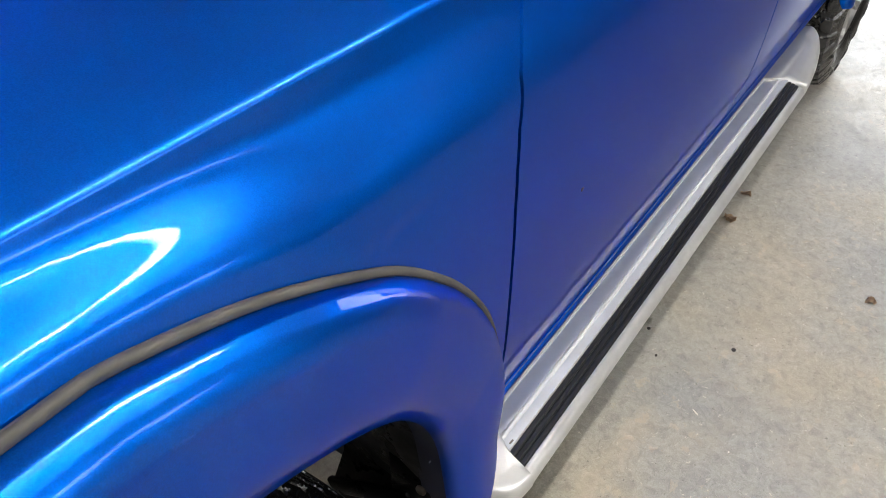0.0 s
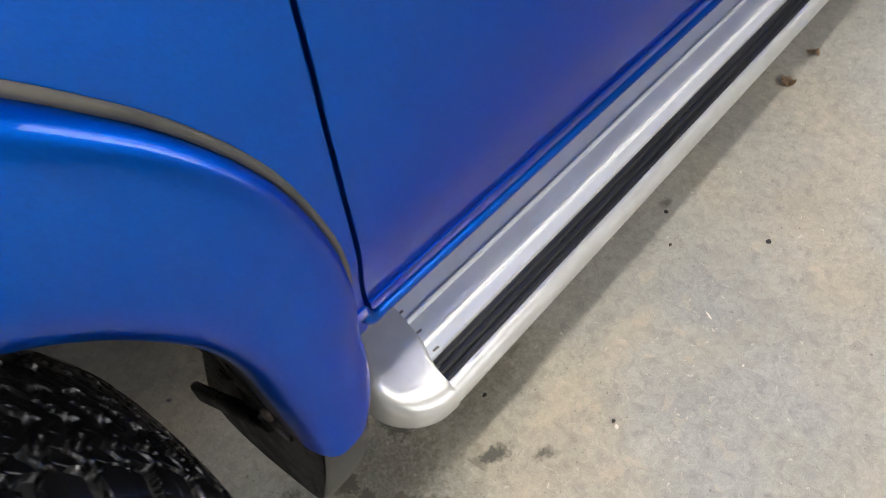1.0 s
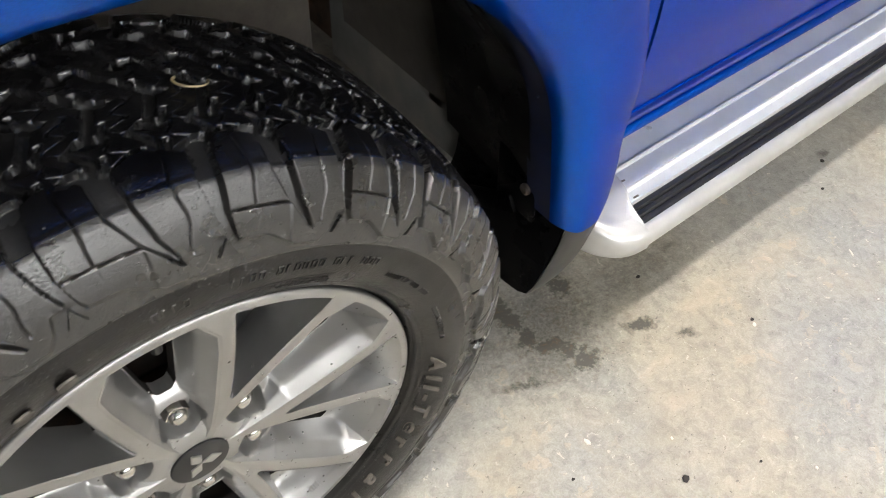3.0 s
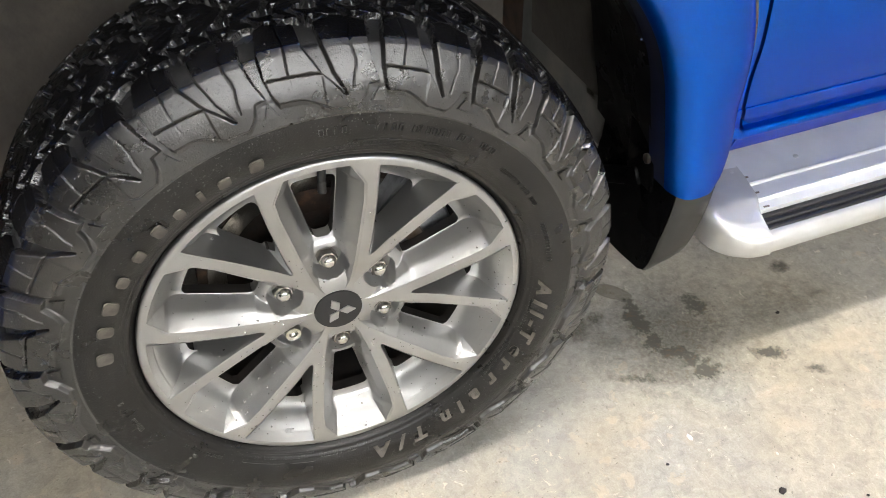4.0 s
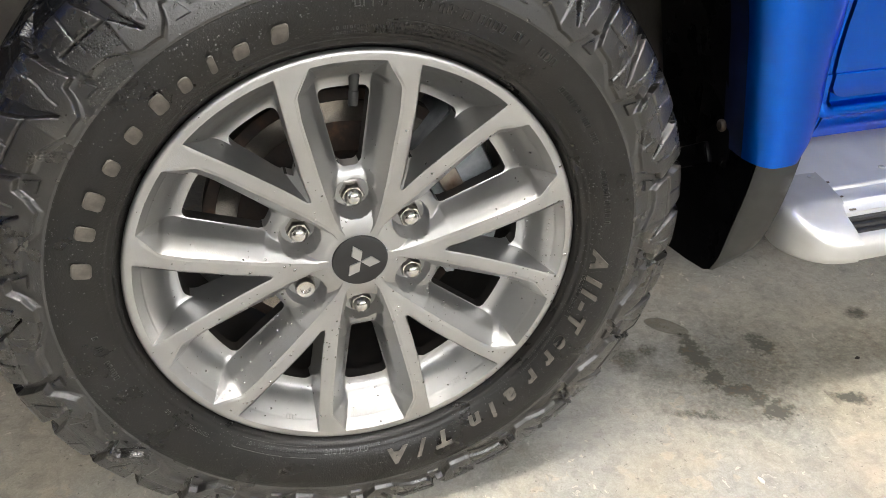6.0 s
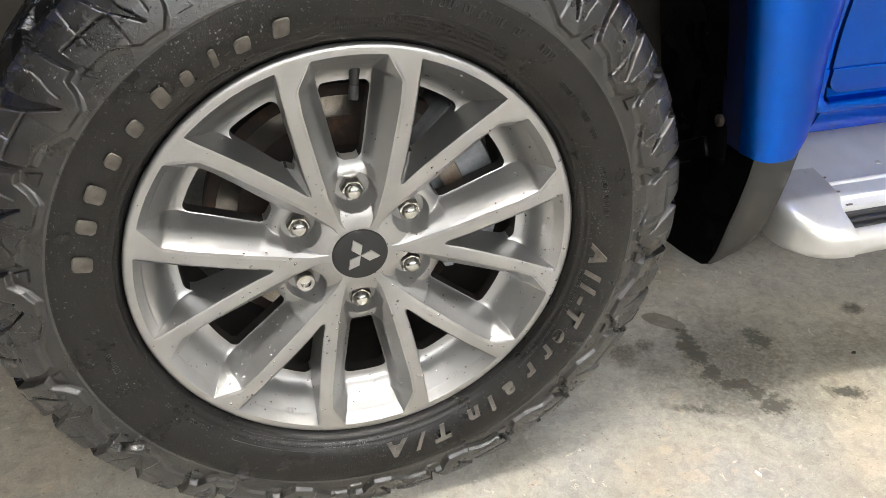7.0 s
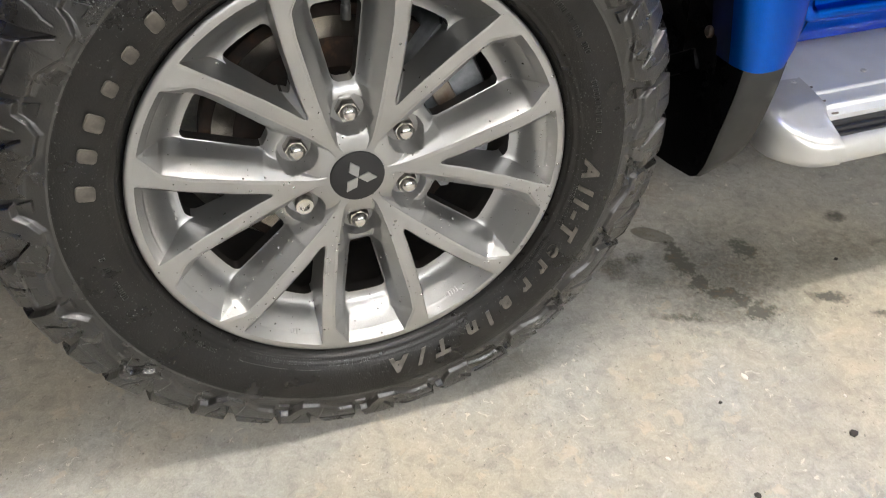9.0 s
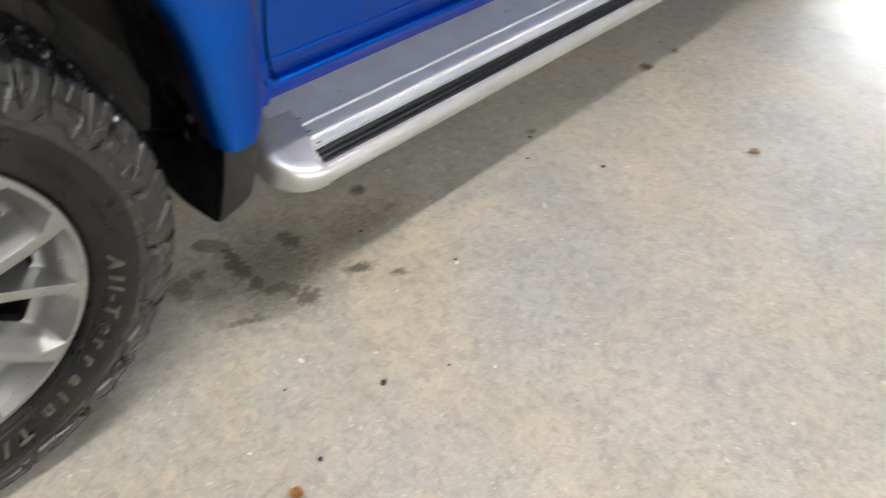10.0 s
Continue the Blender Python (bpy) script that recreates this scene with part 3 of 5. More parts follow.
part("rear_bulkhead", box_bm(0.478, 0.50, 0.175, 0.50, 0.37, 0.95), LIT_LINER, truck, "dusty grey splash panel behind the wheel")
# solid near-black block added in place of the shaded engine space
part("engine_bay_filler", box_bm(-0.78, 0.52, 0.52, 1.68, 0.55, 1.02), DARK, truck)


def flare(parent, x_wheel, name="wheel_arch_flare"):
    """The bolt-on arch flare: a rounded lip from the seam round to the opening, both ends down to the mud flap."""
    n = 90
    s = np.linspace(0, 1, n)
    seam, arch = curve(SEAM, n), curve(ARCH, n)
    # across: share of the way from the seam to the opening, and y
    cross = curve([(0.0, 0.004), (0.008, -0.003), (0.025, -0.0088), (0.055, -0.0148), (0.10, -0.0200), (0.17, -0.0242), (0.28, -0.0273), (0.45, -0.0288), (0.66, -0.0288), (0.76, -0.0275), (0.85, -0.0236), (0.92, -0.0170), (0.97, -0.0085), (1.0, 0.0010)], 300)
    reach = np.r_[0, 0.002 * np.arange(1, 21) ** 1.2 / 20 ** 0.2, np.linspace(0.05, 0.24, 24), np.linspace(0.27, 0.80, 12), np.linspace(0.82, 1.0, 14)]
    cross = np.stack([reach, np.interp(reach, cross[:, 0], cross[:, 1])], 1)
    # over the wheel it stands out first and then rolls over
    # a flat shelf, a slanting bevel, then a wide roll: turn of the surface over the length run, in mm
    run = np.linspace(0, 56, 400)
    fall = np.radians(np.interp(run, [0, 10, 13, 22, 52, 56], [89, 88, 64.5, 60, 0.5, 0]))
    down, out = np.cumsum(np.cos(fall)) * 0.056 / 400 / 0.16, np.cumsum(np.sin(fall)) * 0.056 / 400
    roll = np.stack([0.0008 + down, -0.008 - out], 1)
    w1, y1 = roll[-1]
    crest = np.vstack([[(0.0, 0.004)], roll, curve([(w1 + 0.02, y1), (0.42, y1), (0.70, y1 + 0.0025), (0.88, -0.031), (0.96, -0.023), (1.0, -0.012)], 60)])
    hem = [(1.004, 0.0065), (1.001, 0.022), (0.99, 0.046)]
    v, q = [], []
    rows = list(cross) + [np.array(h) for h in hem]
    order = [(-1, k) for k in range(n - 1, 0, -1)] + [(1, k) for k in range(n)]
    for sign, k in order:
        low = np.clip((0.56 - seam[k, 1]) / 0.13, 0, 1)
        for w, y in rows:
            p = seam[k] + (arch[k] - seam[k]) * w
            much = float(smooth_step(seam[k, 1], 0.87, 1.025)) if w < 1.0 and y < 0.004 else 0.0
            yy = y + (float(np.interp(w, crest[:, 0], crest[:, 1])) - y) * much
            if y > -0.02 and w < 0.3:
                yy += (-0.021 - yy) * low * 0.6
            fade = min(w, 1.0)
            swollen = swell(np.array([seam[k, 0]]), np.array([seam[k, 1]]), 0)[0]
            base = np.interp(seam[k, 1], side_pts[:86, 1], side_pts[:86, 0]) - swollen
            yy += base * (1 - fade) ** 3 * (1 - low)
            # the upper part of the flare bellies out
            yy -= 0.011 * (1 - much) * np.clip((seam[k, 1] - 0.74) / 0.18, 0, 1) * math.sin(math.pi * min(max(w, 0.0) / 0.96, 1.0) ** 0.8) ** 0.9
            v.append((x_wheel + sign * p[0], yy, p[1]))
    m = len(rows)
    for i in range(len(order) - 1):
        for j in range(m - 1):
            a = i * m + j
            q.append((a, a + 1, a + m + 1, a + m))
    # rows turned in towards the wheel get the darker blue as painted shade
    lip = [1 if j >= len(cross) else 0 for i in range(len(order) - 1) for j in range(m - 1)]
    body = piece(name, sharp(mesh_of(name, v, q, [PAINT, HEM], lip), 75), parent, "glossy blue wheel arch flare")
    # the rubber bead squeezed between flare and wing
    v, q, ring = [], [], 8
    keep = [(sg, k) for sg, k in order if seam[k, 1] > 0.44]
    for sg, k in keep:
        swollen = swell(np.array([seam[k, 0]]), np.array([seam[k, 1]]), 0)[0]
        base = np.interp(seam[k, 1], side_pts[:86, 1], side_pts[:86, 0]) - swollen
        d = (arch[k] - seam[k]) / np.linalg.norm(arch[k] - seam[k])
        thick = np.interp(seam[k, 1], [0.5, 0.9], [0.0032, 0.0044])
        for t in range(ring):
            a = 2 * math.pi * t / ring
            off = -d * (0.002 + thick * math.cos(a))
            v.append((x_wheel + sg * (seam[k, 0] + off[0]), base - 0.001 + 0.005 * math.sin(a), seam[k, 1] + off[1]))
    for i in range(len(keep) - 1):
        for t in range(ring):
            a, b = i * ring + t, i * ring + (t + 1) % ring
            q.append((a, b, b + ring, a + ring))
    piece("gasket", mesh_of("gasket", v, q, GASKET), body, "dull grey rubber sealing bead")
    return body


flare(truck, 0.0)
flare(truck, 3.0)


def liner(parent, x_wheel):
    """The wheel housing: dirty shell above the tyre, open below."""
    v, q = [], []
    pts = curve([(-0.50, 0.40), (-0.49, 0.55), (-0.44, 0.70), (-0.33, 0.84), (-0.17, 0.915), (0.0, 0.93), (0.17, 0.915), (0.30, 0.84), (0.37, 0.75), (0.43, 0.65), (0.468, 0.55), (0.476, 0.45)], 60)
    ys = (0.03, 0.10, 0.22, 0.34, 0.46)
    for x, z in pts:
        for y in ys:
            v.append((x_wheel + x, y, z))
    m = len(ys)
    for i in range(len(pts) - 1):
        for j in range(m - 1):
            if pts[i][1] < 0.30:
                continue
            a = i * m + j
            q.append((a, a + m, a + m + 1, a + 1))
    shell = piece("wheel_housing", mesh_of("wheel_housing", v, q, LINER), parent, "dusty grey inner wheel housing")
    part("inner_wing", box_bm(-0.50, 0.42, 0.46, 0.48, 0.36, 0.93), LINER, shell, m=pose(x_wheel, 0, 0))
    for x, z, r in ((0.358, 0.448, 0.010), (0.268, 0.509, 0.006)):
        part("hole_plug", lathe_bm([(0.001, -0.004), (r, -0.004), (r * 1.15, 0.0), (r * 1.15, 0.004)], 16), DARK, shell, m=pose(x_wheel + x, 0.457, z))
    return shell


liner(truck, 0.0)
# black plastic strip of the housing behind the tyre, above the flap
v, q = [], []
pts = curve([(-0.02, 0.884), (0.10, 0.876), (0.20, 0.843), (0.29, 0.793), (0.357, 0.726), (0.396, 0.666), (0.420, 0.608), (0.434, 0.540), (0.450, 0.465), (0.455, 0.425)], 48)
ys = (0.040, 0.065, 0.09, 0.150, 0.215)
for x, z in pts:
    for k, y in enumerate(ys):
        v.append((x + (0.0, 0.002, 0.004, 0.008, 0.014)[k], y, z + (0.0, 0.001, 0.003, 0.008, 0.012)[k]))
for i in range(len(pts) - 1):
    for j in range(4):
        a = i * 5 + j
        q.append((a, a + 5, a + 6, a + 1))
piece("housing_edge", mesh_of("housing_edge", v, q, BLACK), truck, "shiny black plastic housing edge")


def mud_flap(parent):
    """Moulded flap of one plastic: shade blackens the tyre face's colour, sheen greys the side that carries on the
    flare.
    """
    front = [(0.458, -0.010, 0.435), (0.459, -0.006, 0.40), (0.461, 0.006, 0.34), (0.463, 0.018, 0.29), (0.465, 0.028, 0.265), (0.466, 0.045, 0.253), (0.467, 0.09, 0.243), (0.468, 0.135, 0.236), (0.469, 0.180, 0.237), (0.470, 0.205, 0.242), (0.4705, 0.219, 0.253), (0.471, 0.224, 0.272), (0.471, 0.220, 0.31), (0.470, 0.195, 0.40), (0.466, 0.180, 0.50), (0.462, 0.06, 0.52)]
    bm = bmesh.new()
    ring = [bm.verts.new(p) for p in front]
    bm.faces.new(ring)
    rear = bmesh.ops.extrude_face_region(bm, geom=bm.faces[:])
    for g in rear["geom"]:
        if isinstance(g, bmesh.types.BMVert):
            g.co.x += 0.006
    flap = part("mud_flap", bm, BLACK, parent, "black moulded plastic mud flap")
    n = 16
    v, q = [], []
    a = curve([(0.457, -0.016, 0.445), (0.458, -0.010, 0.40), (0.460, 0.004, 0.34), (0.462, 0.017, 0.29), (0.463, 0.030, 0.263)], n)
    b = curve([(0.516, -0.018, 0.442), (0.517, -0.012, 0.40), (0.516, 0.000, 0.34), (0.512, 0.014, 0.30), (0.505, 0.030, 0.282)], n)
    for k in range(n):
        for w, out in ((0, 0.0), (0.06, 0.003), (0.3, 0.005), (0.65, 0.005), (0.95, 0.002), (1.0, -0.002), (1.0, -0.03)):
            p = a[k] + (b[k] - a[k]) * w
            v.append((p[0], p[1] - out, p[2]))
    for i in range(n - 1):
        for j in range(6):
            c = i * 7 + j
            q.append((c, c + 7, c + 8, c + 1))
    piece("side_face", sharp(mesh_of("side_face", v, q, FLAP), 45), flap, "matt dark grey side of the flap")
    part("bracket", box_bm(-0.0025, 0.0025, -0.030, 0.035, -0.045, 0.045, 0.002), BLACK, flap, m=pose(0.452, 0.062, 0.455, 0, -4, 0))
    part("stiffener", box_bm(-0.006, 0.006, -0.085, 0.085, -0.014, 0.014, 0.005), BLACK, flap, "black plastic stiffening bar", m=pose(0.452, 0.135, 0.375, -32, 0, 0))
    part("screw", lathe_bm([(0.001, -0.005), (0.005, -0.005), (0.0075, -0.003), (0.0075, 0.0)], 14, "x"), STEEL, flap, "rusty brown screw", m=pose(0.447, 0.045, 0.463, 0, 0, 0))
    return flap


mud_flap(truck)


def running_board(parent):
    x0, x1 = 0.662, 2.20
    xs = x0 - 0.014
    top = lambda y: np.interp(y, [-0.02, 0.03, 0.09, 0.16, 0.30], [0.306, 0.315, 0.3185, 0.327, 0.345])
    deck = strip("running_board", [(0.30, 0.292), (0.30, top(0.30))] + [(y, top(y)) for y in np.linspace(0.29, 0.032, 16)] + [(0.031, 0.308), (0.0, 0.298), (-0.0005, 0.303)], xs, x1, DECK, parent, "silver aluminium running board", 2, angle=60)
    for y in (0.089, 0.052):
        z = top(y)
        strip("ridge", [(y + 0.0045, z), (y + 0.003, z + 0.003), (y, z + 0.0042), (y - 0.003, z + 0.003), (y - 0.0045, z)], x0 + 0.008, x1, RIDGE, deck, "bright raised ridge")
    for k in range(3):
        y = 0.0265 - 0.0106 * k
        z = 0.3065 - 0.0026 * k
        strip("grip_strip", [(y + 0.0053, z - 0.004), (y + 0.0052, z + 0.0012), (y + 0.003, z + 0.0032), (y - 0.003, z + 0.0032), (y - 0.0052, z + 0.0006), (y - 0.0053, z - 0.005)], xs, x1, TREADSTRIP, deck, "black ribbed rubber strip")
    nose = [(-0.0005, 0.303)] + [(-0.002 - 0.0180 * math.sin(a), 0.2835 + 0.0195 * math.cos(a)) for a in np.linspace(0.1, 2.9, 16)] + [(0.002, 0.2635), (0.05, 0.261), (0.30, 0.264)]
    strip("nose_tube", nose, xs, x1, SILVER, deck, "satin silver rounded nose of the step")

    def cap(front):
        """Moulded end cap: a flat top, a rolled edge and an upright side, D-shaped in plan."""
        plan = curve([(-0.007, -0.0205), (-0.037, -0.0160), (-0.062, -0.001), (-0.080, 0.025), (-0.086, 0.055), (-0.077, 0.090), (-0.052, 0.130), (-0.015, 0.165), (0.040, 0.205)], 40)
        back = curve([(0.040, 0.205), (0.028, 0.12), (0.013, 0.06), (0.0, 0.02), (-0.007, -0.0205)], 16)[1:-1]
        ring = np.vstack([plan, back])
        mid = np.array((-0.022, 0.075))
        levels = [(0.012, 0.2635), (0.004, 0.2655), (0.001, 0.270), (0.0, 0.277), (0.0, 0.289), (0.0005, 0.298), (0.002, 0.306), (0.0050, 0.3125), (0.0095, 0.3175), (0.0155, 0.3210), (0.024, 0.3230), (0.035, 0.3236)]
        v, q, m = [], [], len(ring)
        for inset, z in levels:
            for k, p in enumerate(ring):
                d = mid - p
                nose = np.clip((0.045 - p[1]) / 0.07, 0, 1)
                d = (1 - nose) * d / np.linalg.norm(d) + nose * np.array((0.0, 1.0))
                share = (0.8 + nose) * np.clip((0.205 - p[1]) / 0.05, 0, 1) if k < len(plan) else 1.8 * nose
                p2 = p + d * (inset * (1 - nose) + min(inset, 0.018) * nose) * share
                drop = nose ** 1.5 * 0.013 * np.clip((z - 0.28) / 0.043, 0, 1) - nose * 0.004 * np.clip((0.268 - z) / 0.01, 0, 1)
                x = p2[0] if front else -p2[0] * 2.7
                lift = 0.0 if front else 0.085 * np.clip(x / 0.24, 0, 1.1) ** 1.2
                v.append(((x0 if front else x1) + x, p2[1], z - drop + lift))
        for i in range(len(levels) - 1):
            for j in range(m):
                a, b = i * m + j, i * m + (j + 1) % m
                q.append((a, b, b + m, a + m))
        q.append(list(range(m))[::-1])
        q.append(list(range((len(levels) - 1) * m, len(levels) * m)))
        bm = bmesh.new()
        me = mesh_of("end_cap", v, q, SILVER)
        bm.from_mesh(me)
        return part("end_cap", bm, SILVER, deck, "satin silver moulded end cap with water drops", angle=60)

    cap(True)
    cap(False)
    for x, y in ((0.675, 0.122), (0.799, 0.120), (1.30, 0.128), (1.78, 0.128)):
        part("deck_screw", lathe_bm([(0.0015, 0.0018), (0.003, 0.0025), (0.0042, 0.0018), (0.0048, 0.0)], 14, "z"), SILVER, deck, "small steel screw", m=pose(x, y, float(top(y))))
    for y in (0.104, 0.068, 0.036):
        part("clip_tab", box_bm(-0.005, 0.005, -0.0015, 0.0015, 0, 0.002, 0.0006), STEEL, deck, m=pose(x0 + 0.010 + 0.16 * max(y, 0.0), y, float(top(y)), 0, 0, -4))
    return deck


running_board(truck)

# ---- the wheels ----
LUG_TURN = 91.0


def face_y(r):
    return np.interp(r, [0.0, 0.045, 0.10, 0.18, 0.215, 0.238], [0.0215, 0.0205, 0.0132, 0.003, -0.001, -0.002])


def across(r, *nodes):
    """A breadth that changes with the radius: nodes of (radius, metres)."""
    return np.interp(r, [a for a, _ in nodes], [b for _, b in nodes])


def wedge_distance(u, v, r, inner, outer, low, high, round_by):
    """Signed distance to an opening with straight flanks and rounded corners, below zero inside."""
    slope = (outer - inner) / (high - low)
    flank = (np.abs(u) - inner - slope * (v - low)) / math.hypot(1, slope) + round_by
    ends = np.maximum(low - v, r - high) + round_by
    return np.hypot(np.maximum(flank, 0), np.maximum(ends, 0)) + np.minimum(np.maximum(flank, ends), 0) - round_by


def rim_face(fine):
    """One sixth of the wheel's face, round a nut: two spokes with a chamfer towards the nut and steep walls towards the
    next pair, the turned shelf behind the lip and the openings. Six of them make the face."""
    rows = np.r_[np.arange(0.0285, 0.222, 0.0012 * fine), np.arange(0.222, 0.2292, 0.0007 * fine), 0.2292, 0.2298, 0.2312, 0.2345, 0.2365, 0.2378, 0.2387, 0.2391, 0.2391, 0.2370]
    tail = np.zeros(len(rows))
    tail[-6:] = (0.0004, 0.0011, 0.0021, 0.0036, 0.0075, 0.012)
    grid = []
    for r, back in zip(rows, tail):
        base = float(face_y(min(r, 0.2345)))
        shelf = float(across(r, (0.187, 0.047), (0.193, 0.0462), (0.199, 0.0435), (0.2035, 0.0385), (0.2065, 0.0325), (0.2095, 0.0265), (0.2135, 0.0205), (0.2205, 0.0115), (0.2292, base)))
        pair_floor = min(shelf, float(across(r, (0.0285, 0.0), (0.0335, 0.0), (0.0337, 0.0210), (0.039, 0.0217), (0.045, 0.0232), (0.050, 0.0250), (0.056, 0.0275), (0.064, 0.0305), (0.086, 0.0350), (0.092, 0.0362), (0.097, 0.0380), (0.1015, 0.0415), (0.106, 0.047))))
        wedge_floor = min(shelf, float(across(r, (0.0935, base), (0.097, base + 0.004), (0.113, 0.036), (0.120, 0.047))))
        pair_floor, wedge_floor = max(pair_floor, base), max(wedge_floor, base)
        edge = float(across(r, (0.0285, 0.0098), (0.0335, 0.0125), (0.041, 0.0170), (0.046, 0.0197), (0.060, 0.0245), (0.078, 0.0290), (0.094, 0.0325), (0.118, 0.0370), (0.180, 0.0482), (0.2035, 0.0503), (0.207, 0.0492), (0.2265, 0.0380), (0.2292, 0.0358)))
        fall = (pair_floor - base) / 0.047
        mid = edge - 0.0135 * min(1.0, fall * 1.6)
        foot = mid - 0.0085 * min(1.0, fall * 1.6)
        side = float(across(r, (0.0935, 0.0), (0.096, 0.0022), (0.112, 0.0068), (0.130, 0.0128), (0.175, 0.0290), (0.2265, 0.0492), (0.2292, 0.0502)))
        bottom = side - 0.0032 * (wedge_floor - base) / 0.047 - 0.0004
        turn = lambda w: math.asin(min(max(w, 0.0) / r, 0.5))
        a = [0.0, turn(foot), turn(mid), turn(edge), math.pi / 6 - turn(side), math.pi / 6 - turn(bottom), math.pi / 6]
        a[3] = min(a[3], math.pi / 6 - 0.002)
        a[4] = max(a[4], a[3] + 0.001)
        a[5] = max(a[5], a[4] + 0.0005)
        half = base + (pair_floor - base) * 0.40
        d = [pair_floor, pair_floor, half, base, base, wedge_floor, wedge_floor]
        soft = 0.0021 / r
        line = []
        for k, n in enumerate((int(12 / fine), 6, 5, 6, 6, int(10 / fine))):
            for t in np.arange(n) / n:
                line.append((a[k] + (a[k + 1] - a[k]) * t, d[k] + (d[k + 1] - d[k]) * t))
            if k in (2, 3) and r < 0.2292:
                # worn round edges of the flat face
                fall_off = 0.0009 * min(1.0, abs(d[2] - base) / 0.006 if k == 2 else abs(wedge_floor - base) / 0.006)
                line.append((a[k + 1] - soft * (0.6 if k == 2 else 1.0), base + (fall_off * 0.9 if k == 2 else 0.0)))
                line.append((a[k + 1], base + fall_off))
                line.append((a[k + 1] + soft * (1.0 if k == 2 else 0.2), base + (0.0 if k == 2 else fall_off * 2.2)))
            elif k in (2, 3):
                line += [(a[k + 1], base)] * 3
        line.append((a[6], d[6]))
        line = [(x, y) for x, y in line]
        for k in range(1, len(line)):
            line[k] = (max(line[k][0], line[k - 1][0]), line[k][1])
        both = [(-x, y) for x, y in line[:0:-1]] + line
        grid.append([(r * math.sin(x), y + back, r * math.cos(x)) for x, y in both])
    grid = np.array(grid)
    u, v = grid[..., 0], grid[..., 2]
    Rr = np.hypot(u, v)
    # cast corners are soft: relax what lies below the flat faces
    flat = np.array([float(face_y(min(r, 0.2345))) for r in rows])[:, None]
    for _ in range(5):
        d = grid[..., 1].copy()
        d[1:-1, 1:-1] = 0.4 * d[1:-1, 1:-1] + 0.2 * (d[:-2, 1:-1] + d[2:, 1:-1]) + 0.1 * (d[1:-1, :-2] + d[1:-1, 2:])
        deep = np.clip((grid[..., 1] - flat - 0.0015) / 0.004, 0, 1) * (rows < 0.226)[:, None]
        grid[..., 1] += (d - grid[..., 1]) * deep
    # pockets of the nuts
    d = np.hypot(u * 0.95, v - 0.0699)
    pocket = smooth_step(d, 0.0214, 0.0186)
    grid[..., 1] += (np.maximum(grid[..., 1], 0.050) - grid[..., 1]) * pocket
    # the opening between the two spokes, and half of the next one on either side
    s30, c30 = math.sin(math.pi / 6), math.cos(math.pi / 6)
    side = np.where(u >= 0, 1.0, -1.0)
    wu, wv = u * c30 - side * v * s30, side * u * s30 + v * c30
    hole = np.minimum(wedge_distance(u, v, Rr, 0.0120, 0.0270, 0.1030, 0.1880, 0.0068), wedge_distance(wu, wv, Rr, 0.0052, 0.0318, 0.1150, 0.1895, 0.0105))
    return clipped(grid, -hole)


def rim_mesh(fine):
    v0, f0, edge = rim_face(fine)
    v0 = np.array(v0)
    verts, faces = [], []
    for k in range(6):
        a = radians(LUG_TURN - 90 - 60 * k)
        c, s = math.cos(a), math.sin(a)
        pts = np.stack([v0[:, 0] * c - v0[:, 2] * s, v0[:, 1], v0[:, 0] * s + v0[:, 2] * c], 1)
        off = len(verts)
        vv, ff = flanged(list(pts), [list(q) for q in f0], edge, np.array((0, 0.016, 0)))
        verts += list(vv)
        faces += [[i + off for i in q] for q in ff]
    # barrel behind the face
    prof = [(0.2370, 0.0118), (0.226, 0.014), (0.222, 0.03), (0.216, 0.06), (0.206, 0.075), (0.205, 0.19), (0.225, 0.22), (0.226, 0.225)]
    inner = [(0.224, 0.222), (0.203, 0.19), (0.203, 0.06), (0.195, 0.052)]
    n = 180
    for prof_k in (prof, inner):
        off = len(verts)
        for r, y in prof_k:
            for k in range(n):
                a = 2 * math.pi * k / n
                verts.append((r * math.cos(a), y, r * math.sin(a)))
        for i in range(len(prof_k) - 1):
            for k in range(n):
                a, b = off + i * n + k, off + i * n + (k + 1) % n
                faces.append([a, b, b + n, a + n])
    bm = bmesh.new()
    me = mesh_of("rim", verts, faces, ALLOY)
    bm.from_mesh(me)
    bmesh.ops.remove_doubles(bm, verts=bm.verts, dist=0.00012)
    bmesh.ops.dissolve_degenerate(bm, edges=bm.edges, dist=0.00005)
    bmesh.ops.recalc_face_normals(bm, faces=bm.faces)
    bm.to_mesh(me)
    bm.free()
    me.polygons.foreach_set("use_smooth", [True] * len(me.polygons))
    # behind the spokes the barrel's shade is coloured in, along with brake dust
    me.materials.append(DUST_SHADE)
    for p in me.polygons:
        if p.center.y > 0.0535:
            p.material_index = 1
    return sharp(me, 30)


# tyre section from the crown to the edge of the tread, and on down the sidewall to the bead: (radius, y)
CROWN = curve([(0.377, 0.112), (0.3763, 0.085), (0.3747, 0.055), (0.3718, 0.034), (0.3682, 0.0185), (0.3640, 0.0080)], 220)
FLANK = curve([(0.3640, 0.0080), (0.346, -0.0035), (0.329, -0.0125), (0.309, -0.0185), (0.290, -0.0215), (0.268, -0.0175), (0.252, -0.008), (0.243, 0.001), (0.2390, 0.010), (0.234, 0.02)], 260)
HALF = np.vstack([CROWN, FLANK[1:]])
HALF_S = np.r_[0, np.cumsum(np.linalg.norm(np.diff(HALF, axis=0), axis=1))]
